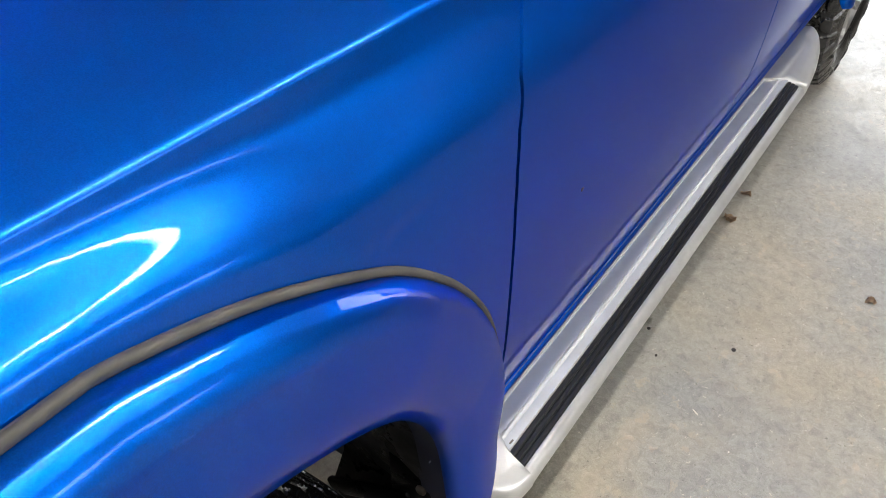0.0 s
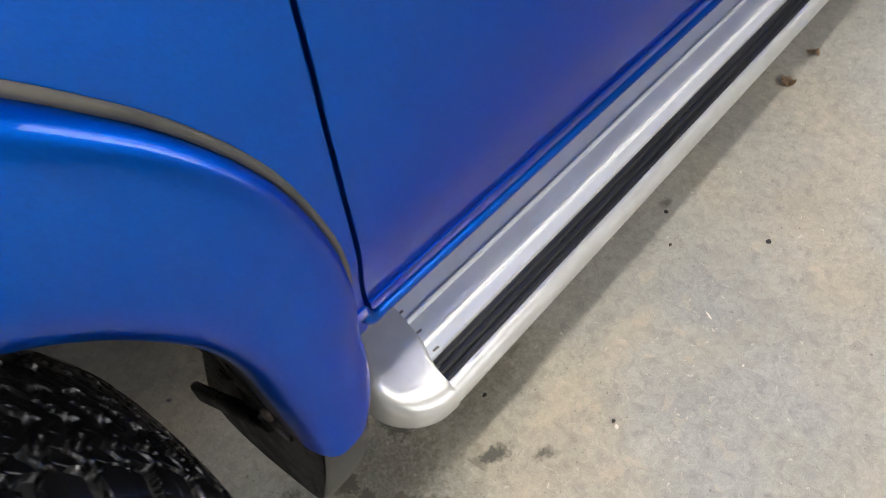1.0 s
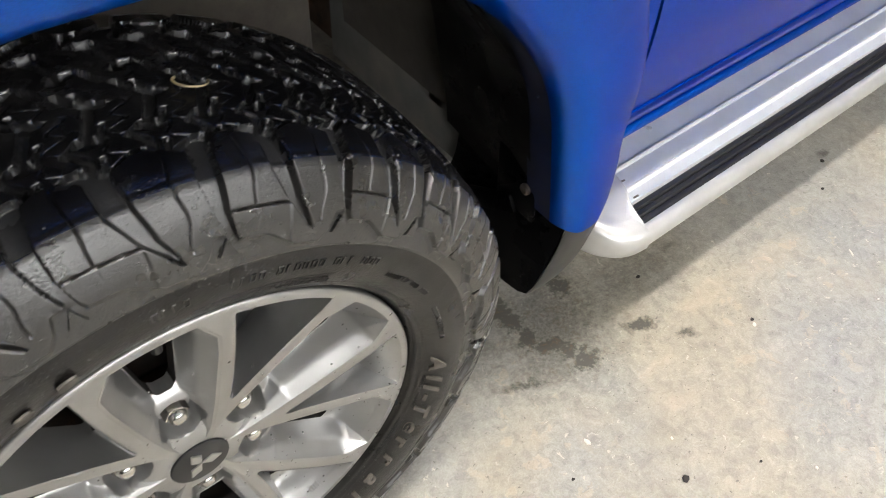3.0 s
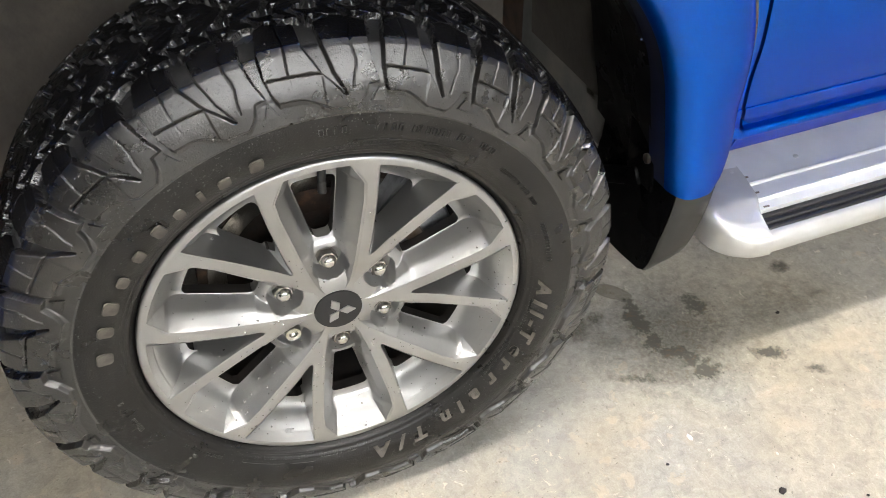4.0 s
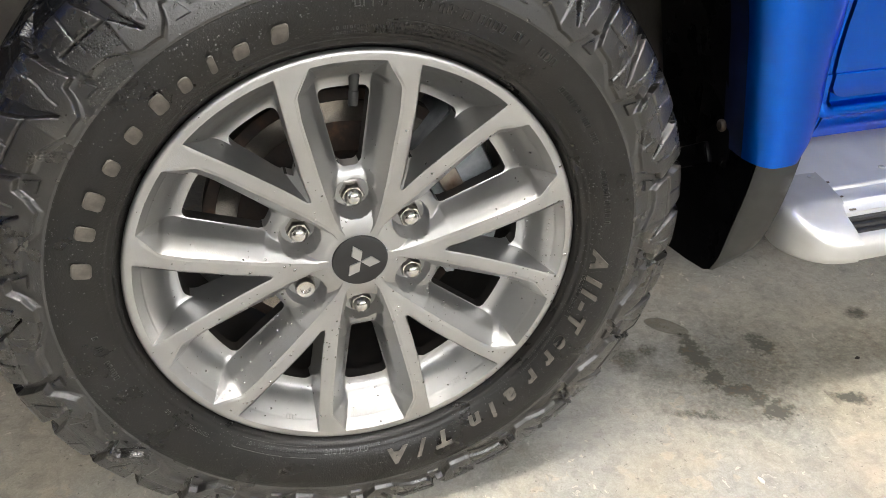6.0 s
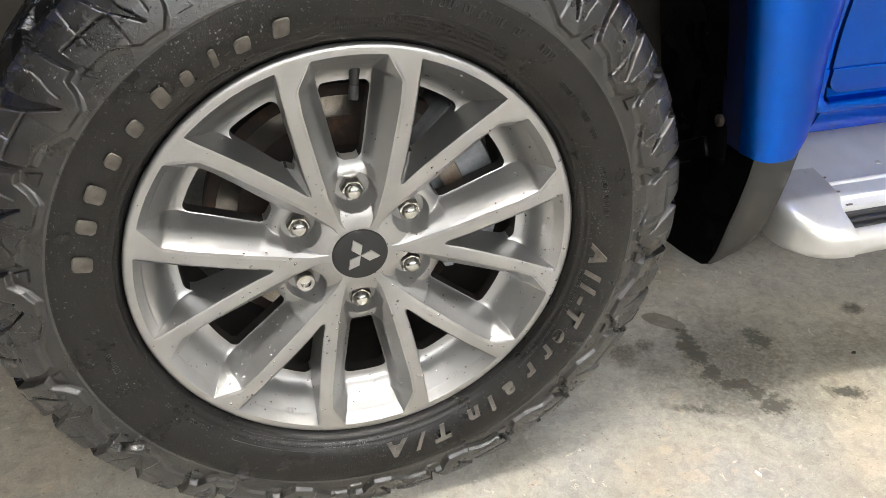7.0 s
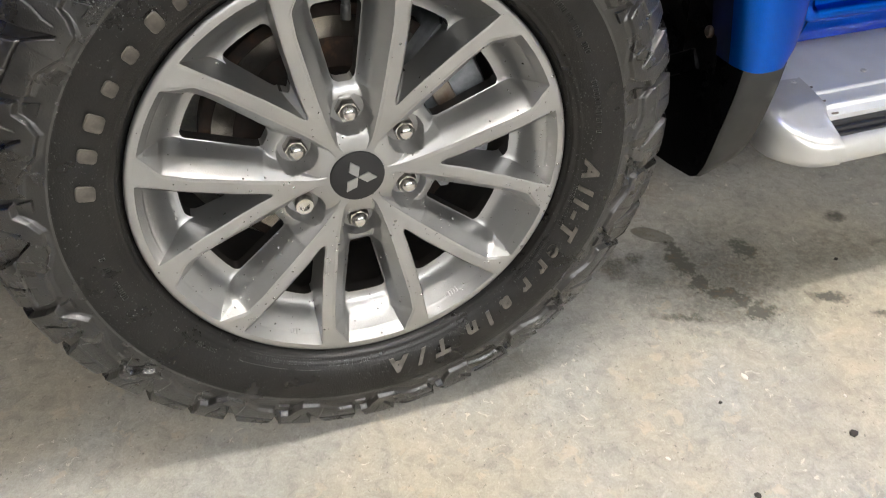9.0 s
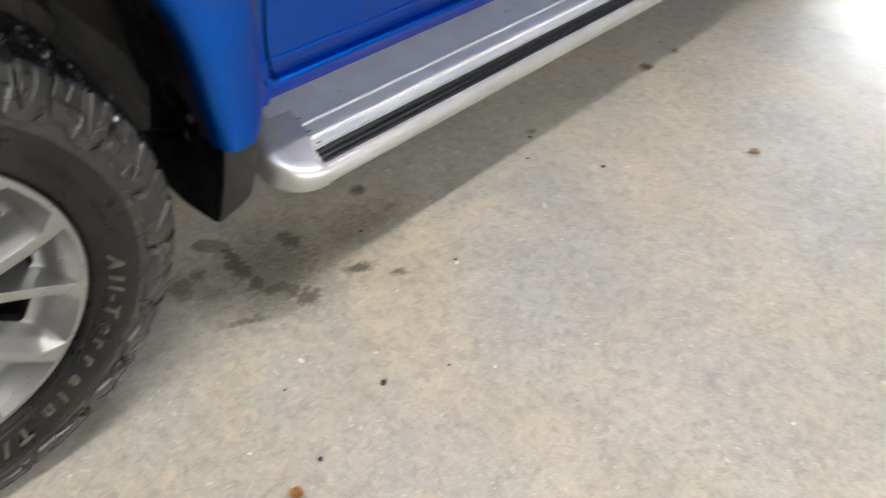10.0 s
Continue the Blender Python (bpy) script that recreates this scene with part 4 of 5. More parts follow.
# where one pitch of the pattern ends and the next begins, in degrees; their lengths differ, as on real tyres
PITCHES = [170, 152, 134, 115.9, 97.4, 78.3, 61.3, 45.6, 30.2, 12.5, -6, -24.8, -43.5, -58.9, -77, -95, -113, -131, -149, -168, -190]


def s_at(r):
    """Distance along the section at a radius."""
    return np.interp(-np.asarray(r, float), -HALF[:, 0], HALF_S)


def trapezoid(x):
    """A wave of period 1 between -1 and 1 with flat tops."""
    return np.clip(4 * np.abs((x % 1) - 0.5) * 1.6 - 1.6, -1, 1)


def tread(u, s):
    """Height of the tyre's pattern at u (in pitches round, clockwise) and s (metres from the middle, minus inwards)."""
    outer = np.abs(s)
    u = np.where(s < 0, u + 0.37, u)
    p = u - np.floor(u)
    pitch = 0.112

    def wall(d, width=0.0006):
        return smooth_step(d, -width, width)

    def away(line):
        return np.abs((p - line + 0.5) % 1 - 0.5) * pitch

    edge = float(s_at(0.3640))
    low = lambda r: float(s_at(r))
    # shoulder lugs: the lower end zigzags on the sidewall
    end = np.interp(p, [0, 0.06, 0.10, 0.30, 0.36, 0.55, 0.77, 0.855, 0.90, 1], s_at([0.332, 0.332, 0.3255, 0.3245, 0.322, 0.3122, 0.3115, 0.3205, 0.331, 0.332]))
    start = 0.0800 + 0.0045 * trapezoid(p * 2 + 0.1)
    lug = wall(outer - start) * wall(end - outer, 0.0009)
    ways = [0.055, 0.070, 0.082, edge, low(0.345), low(0.325)]
    # the open channel that ends in the wear mark
    lug *= wall(away(np.interp(outer, ways, [0.06, 0.06, 0.0, -0.03, -0.01, 0.05])) - np.interp(outer, ways, [0.0084, 0.0084, 0.0080, 0.0074, 0.0050, 0.0028]))
    # the tapering notch
    tip = low(0.3232)
    lug *= wall(away(np.interp(outer, [0.055, 0.070, 0.084, edge, low(0.342), tip], [0.38, 0.38, 0.45, 0.46, 0.55, 0.69])) - np.interp(outer, [0.055, 0.075, edge, low(0.345), tip, tip + 0.001], [0.0070, 0.0076, 0.0084, 0.0060, 0.0010, -0.003]), 0.0011)
    height = np.interp(outer, [0.06, 0.085, edge, low(0.345), low(0.328), low(0.311)], [0.0082, 0.0090, 0.0092, 0.0086, 0.0074, 0.0064])
    # the short half of each lug is stepped across, the long half is grooved
    short = wall(p - 0.05, 0.01) * wall(0.50 - p, 0.01)
    line = low(0.3435) + 0.006 * (p - 0.25)
    dent = 0.32 * short * (1 - smooth_step(np.abs(outer - line), 0.0005, 0.0014))
    dent = dent + 0.14 * short * wall(outer - line, 0.0008)
    for c, reach, kinks in ((0.235, low(0.334), 0.006), (0.775, low(0.328), 0.014)):
        zig = c + kinks * trapezoid(outer * 26 + c)
        dent = np.maximum(dent, 0.20 * (1 - smooth_step(away(zig), 0.0002, 0.0011)) * wall(reach - outer) * wall(outer - 0.066))
    h = lug * height * (1 - dent)
    # the foot under the lugs, rounded into the sidewall
    h = h + 0.0016 * wall(outer - edge, 0.004) * (1 - smooth_step(outer, end + 0.001, end + 0.006))
    # inner rows of interlocking hooked blocks
    for lo, hi, shift, lean in ((0.0570, 0.0760, 0.41, -0.10), (0.0205, 0.0530, 0.0, 0.13), (-0.0165, 0.0165, 0.23, -0.16)):
        ss = outer if lo > 0 else s
        zig = (0.0050 if hi < 0.07 else 0.0035) * trapezoid(p * 3 + shift)
        row = wall(ss - lo - zig) * wall(hi + zig * (1 if lo > 0 else -1) - ss)
        q = p * 3 + shift + 0.3 + lean * np.clip((ss - (lo + hi) / 2) / 0.006, -1, 1) + 0.05 * np.sin(ss * 260)
        dq = np.abs((q + 0.5) % 1 - 0.5) * pitch / 3
        row *= wall(dq - 0.0034)
        sp = np.abs((q + 0.13 * trapezoid(ss * 60)) % 1 - 0.5) * pitch / 3
        hook = np.abs((q + 0.27) % 1 - 0.5) * pitch / 3
        row *= 1 - 0.7 * (1 - smooth_step(hook, 0.0016, 0.0030)) * wall(ss - (lo + hi) / 2 - 0.003)
        h = np.maximum(h, row * 0.0080 * (0.72 + 0.28 * smooth_step(sp, 0.0003, 0.0014)))
    # circular steps and ribs on the sidewall
    a = low(0.3045)
    h = h + 0.0013 * (smooth_step(outer, low(0.331), low(0.325)) - smooth_step(outer, a, a + 0.0016)) * (1 - lug)
    h = h + 0.0007 * (smooth_step(outer, low(0.2555), low(0.2550)) - smooth_step(outer, low(0.2540), low(0.2535)))
    h = h + 0.0012 * (smooth_step(outer, low(0.2495), low(0.2488)) - smooth_step(outer, low(0.2465), low(0.2458)))
    return h


def tyre_mesh(nu, fine):
    total = HALF_S[-1]
    ss = np.r_[np.arange(0, 0.172, fine), np.arange(0.172, total - 0.001, 0.0016), total]
    rear = np.r_[np.arange(0.0016, 0.1, max(fine, 0.0016)), np.arange(0.1, total, 0.006), total]
    S = np.r_[-rear[::-1], ss]
    r = np.interp(np.abs(S), HALF_S, HALF[:, 0])
    y = np.interp(np.abs(S), HALF_S, HALF[:, 1])
    y = np.where(S < 0, 0.224 - y, y)
    dr, dy = np.gradient(r), np.gradient(y)
    ln = np.hypot(dr, dy)
    nr, ny = -dy / ln, dr / ln
    th = np.arange(nu) * 2 * math.pi / nu
    T, SS = np.meshgrid(th, S, indexing="ij")
    count = np.arange(len(PITCHES))
    turn = (170 - np.degrees(th)) % 360
    pitch_at = np.interp(turn, [170 - a for a in PITCHES], count)
    h = tread(np.repeat(pitch_at[:, None], len(S), 1), SS)
    rr = r + nr * h
    yy = y + ny * h
    # the patch that stands on the ground is pressed flat
    X, Z = rr * np.cos(T), rr * np.sin(T)
    low = Z < -0.3675
    Z = np.where(low, -0.3675, Z)
    verts = np.stack([X, yy, Z], -1).reshape(-1, 3)
    m = len(S)
    i, j = np.meshgrid(np.arange(nu), np.arange(m - 1), indexing="ij")
    a, b = i * m + j, ((i + 1) % nu) * m + j
    faces = np.stack([a, a + 1, b + 1, b], -1).reshape(-1, 4)
    hf = 0.25 * (h[:, :-1] + h[:, 1:] + np.roll(h, -1, 0)[:, :-1] + np.roll(h, -1, 0)[:, 1:])
    away = np.abs(S[:-1])[None, :] + 0 * hf
    mid = np.where(away < float(s_at(0.3641)), np.where(hf > 0.0040, 1, 3), np.where(away < float(s_at(0.3035)), 2, 0)).astype(np.int32).ravel()
    me = bpy.data.meshes.new("tyre")
    me.vertices.add(len(verts))
    me.vertices.foreach_set("co", verts.ravel())
    me.loops.add(faces.size)
    me.loops.foreach_set("vertex_index", faces.ravel().astype(np.int32))
    me.polygons.add(len(faces))
    me.polygons.foreach_set("loop_start", np.arange(0, faces.size, 4, dtype=np.int32))
    me.materials.append(RUBBER)
    me.materials.append(RUBBER_TREAD)
    me.materials.append(RUBBER_DUSTY)
    me.materials.append(GROOVE)
    me.polygons.foreach_set("material_index", mid)
    me.polygons.foreach_set("use_smooth", [True] * len(faces))
    me.update(calc_edges=True)
    me.validate()
    side = [p.normal.y for p in list(me.polygons)[:: 97] if p.center.y < -0.012]
    if sum(side) > 0:
        me.flip_normals()
    return sharp(me, 70)


FAR_RIM = rim_mesh(3.0)
RIM, TYRE, FAR_TYRE = rim_mesh(1.0), tyre_mesh(2600, 0.0009), tyre_mesh(720, 0.0026)


def sidewall_y(r):
    k = HALF_S > 0.12
    return np.interp(-r, -HALF[k, 0], HALF[k, 1])


def wall_pose(r, degrees, lift=0.0):
    """On the sidewall at r and an angle: x runs clockwise along the rim, y outwards, z to the viewer."""
    a = radians(degrees)
    slope = (sidewall_y(r + 0.006) - sidewall_y(r - 0.006)) / 0.012
    along = Vector((math.sin(a), 0, -math.cos(a)))
    out = Vector((math.cos(a), float(slope), math.sin(a))).normalized()
    up = along.cross(out)
    m = Matrix((along, out, up)).transposed().to_4x4()
    m.translation = Vector((r * math.cos(a), float(sidewall_y(r)), r * math.sin(a))) + up * lift
    return m


def letter_mesh(text, size):
    data = bpy.data.curves.new("letter", "FONT")
    data.body, data.size, data.extrude, data.align_x = text, size, 0.0011, "CENTER"
    data.offset = size * 0.042
    data.shear = 0.22
    ob = new("letter_source", data)
    me = bpy.data.meshes.new_from_object(ob.evaluated_get(bpy.context.evaluated_depsgraph_get()))
    bpy.data.objects.remove(ob)
    me.materials.clear()
    me.materials.append(LETTER)
    return me


def slab_bm(wide, tall, corner, lean):
    """A raised bar with round corners, leaning a little, with a bevelled edge."""
    bm = bmesh.new()
    rings = []
    for inset, z in ((0.0, -0.0008), (0.0, 0.0009), (0.0006, 0.0014)):
        ring = []
        for cx, cy, a0 in ((1, 1, 0), (-1, 1, 90), (-1, -1, 180), (1, -1, 270)):
            for t in range(5):
                a = radians(a0 + 22.5 * t)
                c = min(corner, wide / 2.2)
                x = cx * (wide / 2 - c) + (c - inset) * math.cos(a)
                y = cy * (tall / 2 - c) + (c - inset) * math.sin(a) + tall / 2
                ring.append(bm.verts.new((x + lean * (y - tall / 2), y, z)))
        rings.append(ring)
    for a, b in zip(rings, rings[1:]):
        for k in range(20):
            bm.faces.new((a[k], a[(k + 1) % 20], b[(k + 1) % 20], b[k]))
    bm.faces.new(rings[-1])
    return bm


def writing_bm(r, a0, a1, size):
    """A row of small hollow raised bars along the sidewall, or one thin line where size is 0."""
    bm = bmesh.new()
    rnd = random.Random(int(r * 10000 + a0))

    def ridge(m, x0, x1, y0, y1, high):
        rings = [[bm.verts.new(m @ Vector(p)) for p in ((x0 + i, y0 + i, z), (x1 - i, y0 + i, z), (x1 - i, y1 - i, z), (x0 + i, y1 - i, z))] for i, z in ((0.0, -0.0006), (0.00018, high))]
        for k in range(4):
            bm.faces.new((rings[0][k], rings[0][(k + 1) % 4], rings[1][(k + 1) % 4], rings[1][k]))
        bm.faces.new(rings[1])

    step = math.degrees((0.9 * size if size else 0.0045) / r)
    a = a0
    while a > a1:
        m = wall_pose(r, a)
        if not size:
            ridge(m, 0.0, 0.0046, -0.0004, 0.0004, 0.0006)
        elif rnd.random() > 0.12:
            w = size * rnd.choice((0.3, 0.55, 0.62))
            t = max(0.0005, size * 0.11)
            high = 0.0004 + size * 0.05
            ridge(m, 0.0, t, 0.0, size, high)
            ridge(m, t, w, size - t, size, high)
            if w > size * 0.4:
                ridge(m, w - t, w, 0.0, size - t, high)
                ridge(m, t, w - t, 0.0, t, high)
        a -= step
    return bm


# rows of fine moulded writing: radius, from and to which angle, height of the bars
WRITING = ((0.2635, 94, 83, 0.0034), (0.2580, 94, 83, 0.0034), (0.2715, 84, 58, 0.0), (0.2660, 84, 58, 0.0030), (0.2615, 86, 57, 0.0030), (0.2570, 86, 57, 0.0030), (0.2830, 93, 83, 0.0085), (0.2830, 78, 48, 0.0085), (0.2720, 44, 27, 0.0060), (0.2690, 20, 6, 0.0060), (0.2560, -10, -24, 0.0040), (0.2500, -28, -44, 0.0030), (0.2545, -28, -44, 0.0030), (0.2520, -92, -104, 0.0060), (0.2520, -108, -126, 0.0042), (0.2605, -106, -128, 0.0), (0.2495, -106, -128, 0.0), (0.2680, 196, 184, 0.0060), (0.2580, -136, -150, 0.0040))


def water_drops(me, count, small, large, where, gather, mat, parent, seed, m=None):
    """Many small domes of water on a mesh: denser where the noise gathers them."""
    rnd = np.random.default_rng(seed)
    n = len(me.polygons)
    centre, normal, area = np.zeros(n * 3), np.zeros(n * 3), np.zeros(n)
    me.polygons.foreach_get("center", centre)
    me.polygons.foreach_get("normal", normal)
    me.polygons.foreach_get("area", area)
    centre, normal = centre.reshape(-1, 3), normal.reshape(-1, 3)
    weight = area * where(centre, normal)
    pick = rnd.choice(n, count * 3, p=weight / weight.sum())
    ring = [(math.cos(k * math.pi / 3.5), math.sin(k * math.pi / 3.5)) for k in range(7)]
    dome = np.array([(c, s_, 0.0) for c, s_ in ring] + [(c * 0.72, s_ * 0.72, 0.42) for c, s_ in ring] + [(0.0, 0.0, 0.62)])
    tri = [(k, (k + 1) % 7, 7 + (k + 1) % 7, 7 + k) for k in range(7)] + [(7 + k, 7 + (k + 1) % 7, 14) for k in range(7)]
    verts, faces = [], []
    for i in pick:
        p, z = Vector(centre[i]), Vector(normal[i])
        if z.y > 0:
            z = -z
        if noise.noise(p * gather) < rnd.uniform(-0.55, 0.35):
            continue
        r = small + (large - small) * rnd.random() ** 2.5
        x = z.orthogonal().normalized()
        y = z.cross(x)
        p = p + x * float(rnd.normal(0, 0.0008)) + y * float(rnd.normal(0, 0.0008)) - z * r * 0.12
        off = len(verts)
        sx = r * rnd.uniform(0.8, 1.35)
        verts += [p + x * (d[0] * sx) + y * (d[1] * r) + z * (d[2] * r) for d in dome]
        faces += [[off + k for k in f] for f in tri]
        if len(faces) > count * 14:
            break
    return tagged(piece("water_beading", mesh_of("water_beading", verts, faces, mat), parent, "scattered small clear water drop beads", m), kind="stuff")


def make_wheel(parent, m, lettered):
    wheel = piece("wheel", RIM if lettered else FAR_RIM, parent, "silver twelve-spoke alloy wheel", m)
    tyre = piece("tyre", TYRE if lettered else FAR_TYRE, wheel, "worn black all-terrain tyre with chunky lugs")
    cap = lathe_bm([(0.001, 0.0180), (0.0285, 0.0182), (0.0300, 0.0187), (0.0308, 0.0200), (0.0308, 0.032)], 64)
    part("centre_cap", cap, CAPBLACK, wheel, "matt black round centre cap")
    # three plain rhombs on the cap
    for k in range(3):
        bm = bmesh.new()
        a = [(0.0, 0.0), (0.0062, 0.0107), (0.0, 0.0214), (-0.0062, 0.0107)]
        ring = [bm.verts.new((x, 0.0165, z)) for x, z in a]
        low = [bm.verts.new((x * 1.10, 0.0183, z * 1.02)) for x, z in a]
        bm.faces.new(ring)
        for t in range(4):
            bm.faces.new((ring[t], ring[(t + 1) % 4], low[(t + 1) % 4], low[t]))
        part("rhomb", bm, ALLOY, wheel, "raised silver rhomb", m=pose(0, 0, 0, 0, 100 + 120 * k, 0), angle=20)
    for k in range(6):
        a = radians(LUG_TURN - 60 * k)
        at = pose(0.0699 * math.cos(a), 0, 0.0699 * math.sin(a), 0, 13 * k, 0)
        bm = bmesh.new()
        if k == 4:
            b2 = lathe_bm([(0.0055, 0.036), (0.006, 0.0325), (0.0098, 0.0318), (0.0108, 0.033), (0.0118, 0.055)], 28)
        else:
            b2 = lathe_bm([(0.001, 0.0270), (0.0040, 0.0274), (0.0072, 0.0290), (0.0092, 0.0320), (0.0097, 0.0355)], 24)
        me = bpy.data.meshes.new("t")
        b2.to_mesh(me)
        bm.from_mesh(me)
        b2.free()
        if k != 4:
            hexa = lathe_bm([(0.0098, 0.0350), (0.0118, 0.0356), (0.0127, 0.0372), (0.0127, 0.055)], 6)
            hexa.to_mesh(me)
            bm.from_mesh(me)
            hexa.free()
        part("lug_nut", bm, CHROME, wheel, "chrome wheel nut" if k != 4 else "locking wheel nut with a star socket", m=at, angle=30)
    stem = lathe_bm([(0.001, 0.0), (0.0045, 0.0), (0.0052, 0.002), (0.0052, 0.014), (0.0044, 0.015), (0.0060, 0.034), (0.008, 0.040)], 16, "z")
    part("valve_stem", stem, FLAP, wheel, "black rubber valve stem", m=pose(0.004, 0.038, 0.170, -14, 8, 0))
    if lettered:
        # brand word: plain bars, one a letter
        widths = (0.0165, 0.0145, 0.0175, 0.0145, 0.0145, 0.0145, 0.0115, 0.0065, 0.0145, 0.0150)
        spots = (167.5, 159.0, 151.8, 144.1, 136.3, 128.6, 122.8, 116.7, 111.1, 103.6)
        for k, (w, a) in enumerate(zip(widths, spots)):
            tall = 0.0190 if k in (0, 1, 2, 5, 7, 9) else 0.0150
            bm = slab_bm(w, tall, 0.0042, 0.22)
            part("raised_bar", bm, LETTER, wheel, "pale worn raised letter bar", m=wall_pose(0.2632, a))
        for text, turns in (("All-Terrain", SPOTS), ("T/A", (-71.0, -77.2, -84.0))):
            for ch, a in zip(text, turns):
                piece("raised_letter", letter_mesh(ch, 0.0258), wheel, "raised letter " + ch, wall_pose(0.2612, a, 0.0008) @ Matrix.Diagonal((1.28, 1, 1, 1)))
        # cast marks on the shelf of the rim: unreadable, plain bars
        for a0, n in ((-116.0, 3), (-61.0, 4)):
            for k in range(n):
                a = radians(a0 - 0.95 * (k - n / 2))
                bar = box_bm(-0.0011, 0.0011, -0.0006, 0.0006, -0.0032, 0.0032, 0.0002, 1)
                part("cast_bar", bar, ALLOY, wheel, m=pose(0.2188 * math.cos(a), 0.0098, 0.2188 * math.sin(a), 0, 90 - math.degrees(a), 0) @ pose(0, 0, 0, 62, 0, 0))
        # fine moulded writing near the rim: unreadable, plain bars
        for r, a0, a1, size in WRITING:
            part("moulded_writing", writing_bm(r, a0, a1, size), RUBBER_DUSTY, tyre, "fine moulded rows of raised bars", angle=20)
        for turn in PITCHES[:-1]:
            bm = bmesh.new()
            vs = [bm.verts.new(p) for p in ((-0.0075, -0.007, -0.001), (0.0075, -0.007, -0.001), (0.0, 0.0085, -0.001))]
            up = [bm.verts.new((p.co.x * 0.85, p.co.y * 0.85, 0.0042)) for p in vs]
            bm.faces.new(up)
            for t in range(3):
                bm.faces.new((vs[t], vs[(t + 1) % 3], up[(t + 1) % 3], up[t]))
            part("wear_mark", bm, RUBBER_DUSTY, wheel, m=wall_pose(0.3215, turn), angle=10)
        water_drops(TYRE, 7500, 0.00034, 0.0010, lambda c, d: (c[:, 1] < 0.03) * (np.abs(d[:, 1]) > 0.35) * np.interp(np.hypot(c[:, 0], c[:, 2]), [0.24, 0.25, 0.33, 0.37], [0.2, 1.0, 1.0, 0.6]), 9, DROPS, tyre, 3)
        water_drops(RIM, 800, 0.0005, 0.0017, lambda c, d: (c[:, 1] < 0.046) * np.abs(d[:, 1]) ** 0.5 * np.interp(c[:, 2] - 0.5 * c[:, 0], [-0.15, 0.1, 0.3], [1.0, 0.25, 0.12]), 11, DROPS_ALLOY, wheel, 4)
    return wheel


SPOTS = (-4.7, -10.4, -14.3, -18.2, -22.9, -29.9, -35.3, -42.1, -49.8, -55.8, -61.5)
WHEEL_POSE = pose(0, 0, 0.370, 0, 0, -1)
make_wheel(truck, WHEEL_POSE, True)
make_wheel(truck, pose(3.0, 0.02, 0.370), False)


def brake(parent, m):
    disc = part("brake_disc", lathe_bm([(0.060, 0.085), (0.085, 0.085), (0.088, 0.112), (0.157, 0.112), (0.160, 0.113), (0.160, 0.136), (0.157, 0.137), (0.07, 0.137)], 72), RUST, parent, "rusty brown brake disc", m)
    part("friction_band", lathe_bm([(0.122, 0.1125), (0.123, 0.1112), (0.147, 0.1112), (0.148, 0.1125)], 72), BAND, disc, "pale polished friction band")
    part("hub_flange", lathe_bm([(0.02, 0.060), (0.078, 0.060), (0.080, 0.066), (0.080, 0.10)], 40), RUST, disc)
    bm = bmesh.new()
    for a in np.linspace(-38, 38, 9):
        for r, y in ((0.105, 0.078), (0.178, 0.078), (0.182, 0.09), (0.182, 0.15), (0.105, 0.15)):
            bm.verts.new((r * math.cos(radians(a)), y, r * math.sin(radians(a))))
    bm.verts.ensure_lookup_table()
    for i in range(8):
        for j in range(5):
            a, b = i * 5 + j, i * 5 + (j + 1) % 5
            bm.faces.new([bm.verts[t] for t in (a, b, b + 5, a + 5)])
    bm.faces.new([bm.verts[t] for t in range(5)])
    bm.faces.new([bm.verts[t] for t in range(40, 45)])
    part("caliper", bm, CAST, disc, "dull grey cast brake caliper", pose(0, 0, 0, 0, -12, 0))
    for a, r, y in ((-14, 0.122, 0.070), (-26, 0.128, 0.074)):
        at = pose(r * math.cos(radians(a)), 0, r * math.sin(radians(a)))
        part("caliper_bolt", lathe_bm([(0.004, y - 0.012), (0.0085, y - 0.011), (0.0095, y - 0.008), (0.0095, y + 0.012)], 6), CAST, disc, "dirty grey hexagonal bolt", at)
        part("guide_boot", lathe_bm([(0.009, y + 0.002), (0.0135, y + 0.004), (0.0145, y + 0.010), (0.0120, y + 0.014), (0.0145, y + 0.020), (0.0145, y + 0.04)], 20), RUST, disc, m=at)
    part("pad_clip", box_bm(-0.012, 0.012, -0.006, 0.006, -0.022, 0.022, 0.003), STEEL, disc, "worn steel pad clip", m=pose(0, 0, 0, 0, -27, 0) @ pose(0.128, 0.066, 0))
    # coloured near-black for the deep shade behind the disc
    part("knuckle", box_bm(-0.07, 0.07, 0.155, 0.25, -0.16, 0.20, 0.03), BLACK, disc)
    return disc


brake(truck, WHEEL_POSE)
part("tow_bush", lathe_bm([(0.012, 0.30), (0.034, 0.30), (0.040, 0.306), (0.040, 0.45), (0.034, 0.456)], 28), BROWN, truck, "brown dirty round bush", m=pose(-0.455, 0, 0.435))
part("bush_arm", box_bm(-0.62, -0.46, 0.33, 0.44, 0.42, 0.52, 0.02), BROWN, truck)
part("body_bracket", box_bm(0.478, 0.505, 0.235, 0.27, 0.432, 0.462, 0.004), BROWN, truck, "rusty brown body bracket")
part("axle_arm", lathe_bm([(0.03, 0.16), (0.03, 0.75)], 16), CAST, truck, m=pose(0, 0, 0.36))
part("bumper_end", box_bm(-0.80, -0.52, 0.05, 0.5, 0.36, 0.62, 0.04, 4), BLACK, truck, "dark lower end of the front bumper")



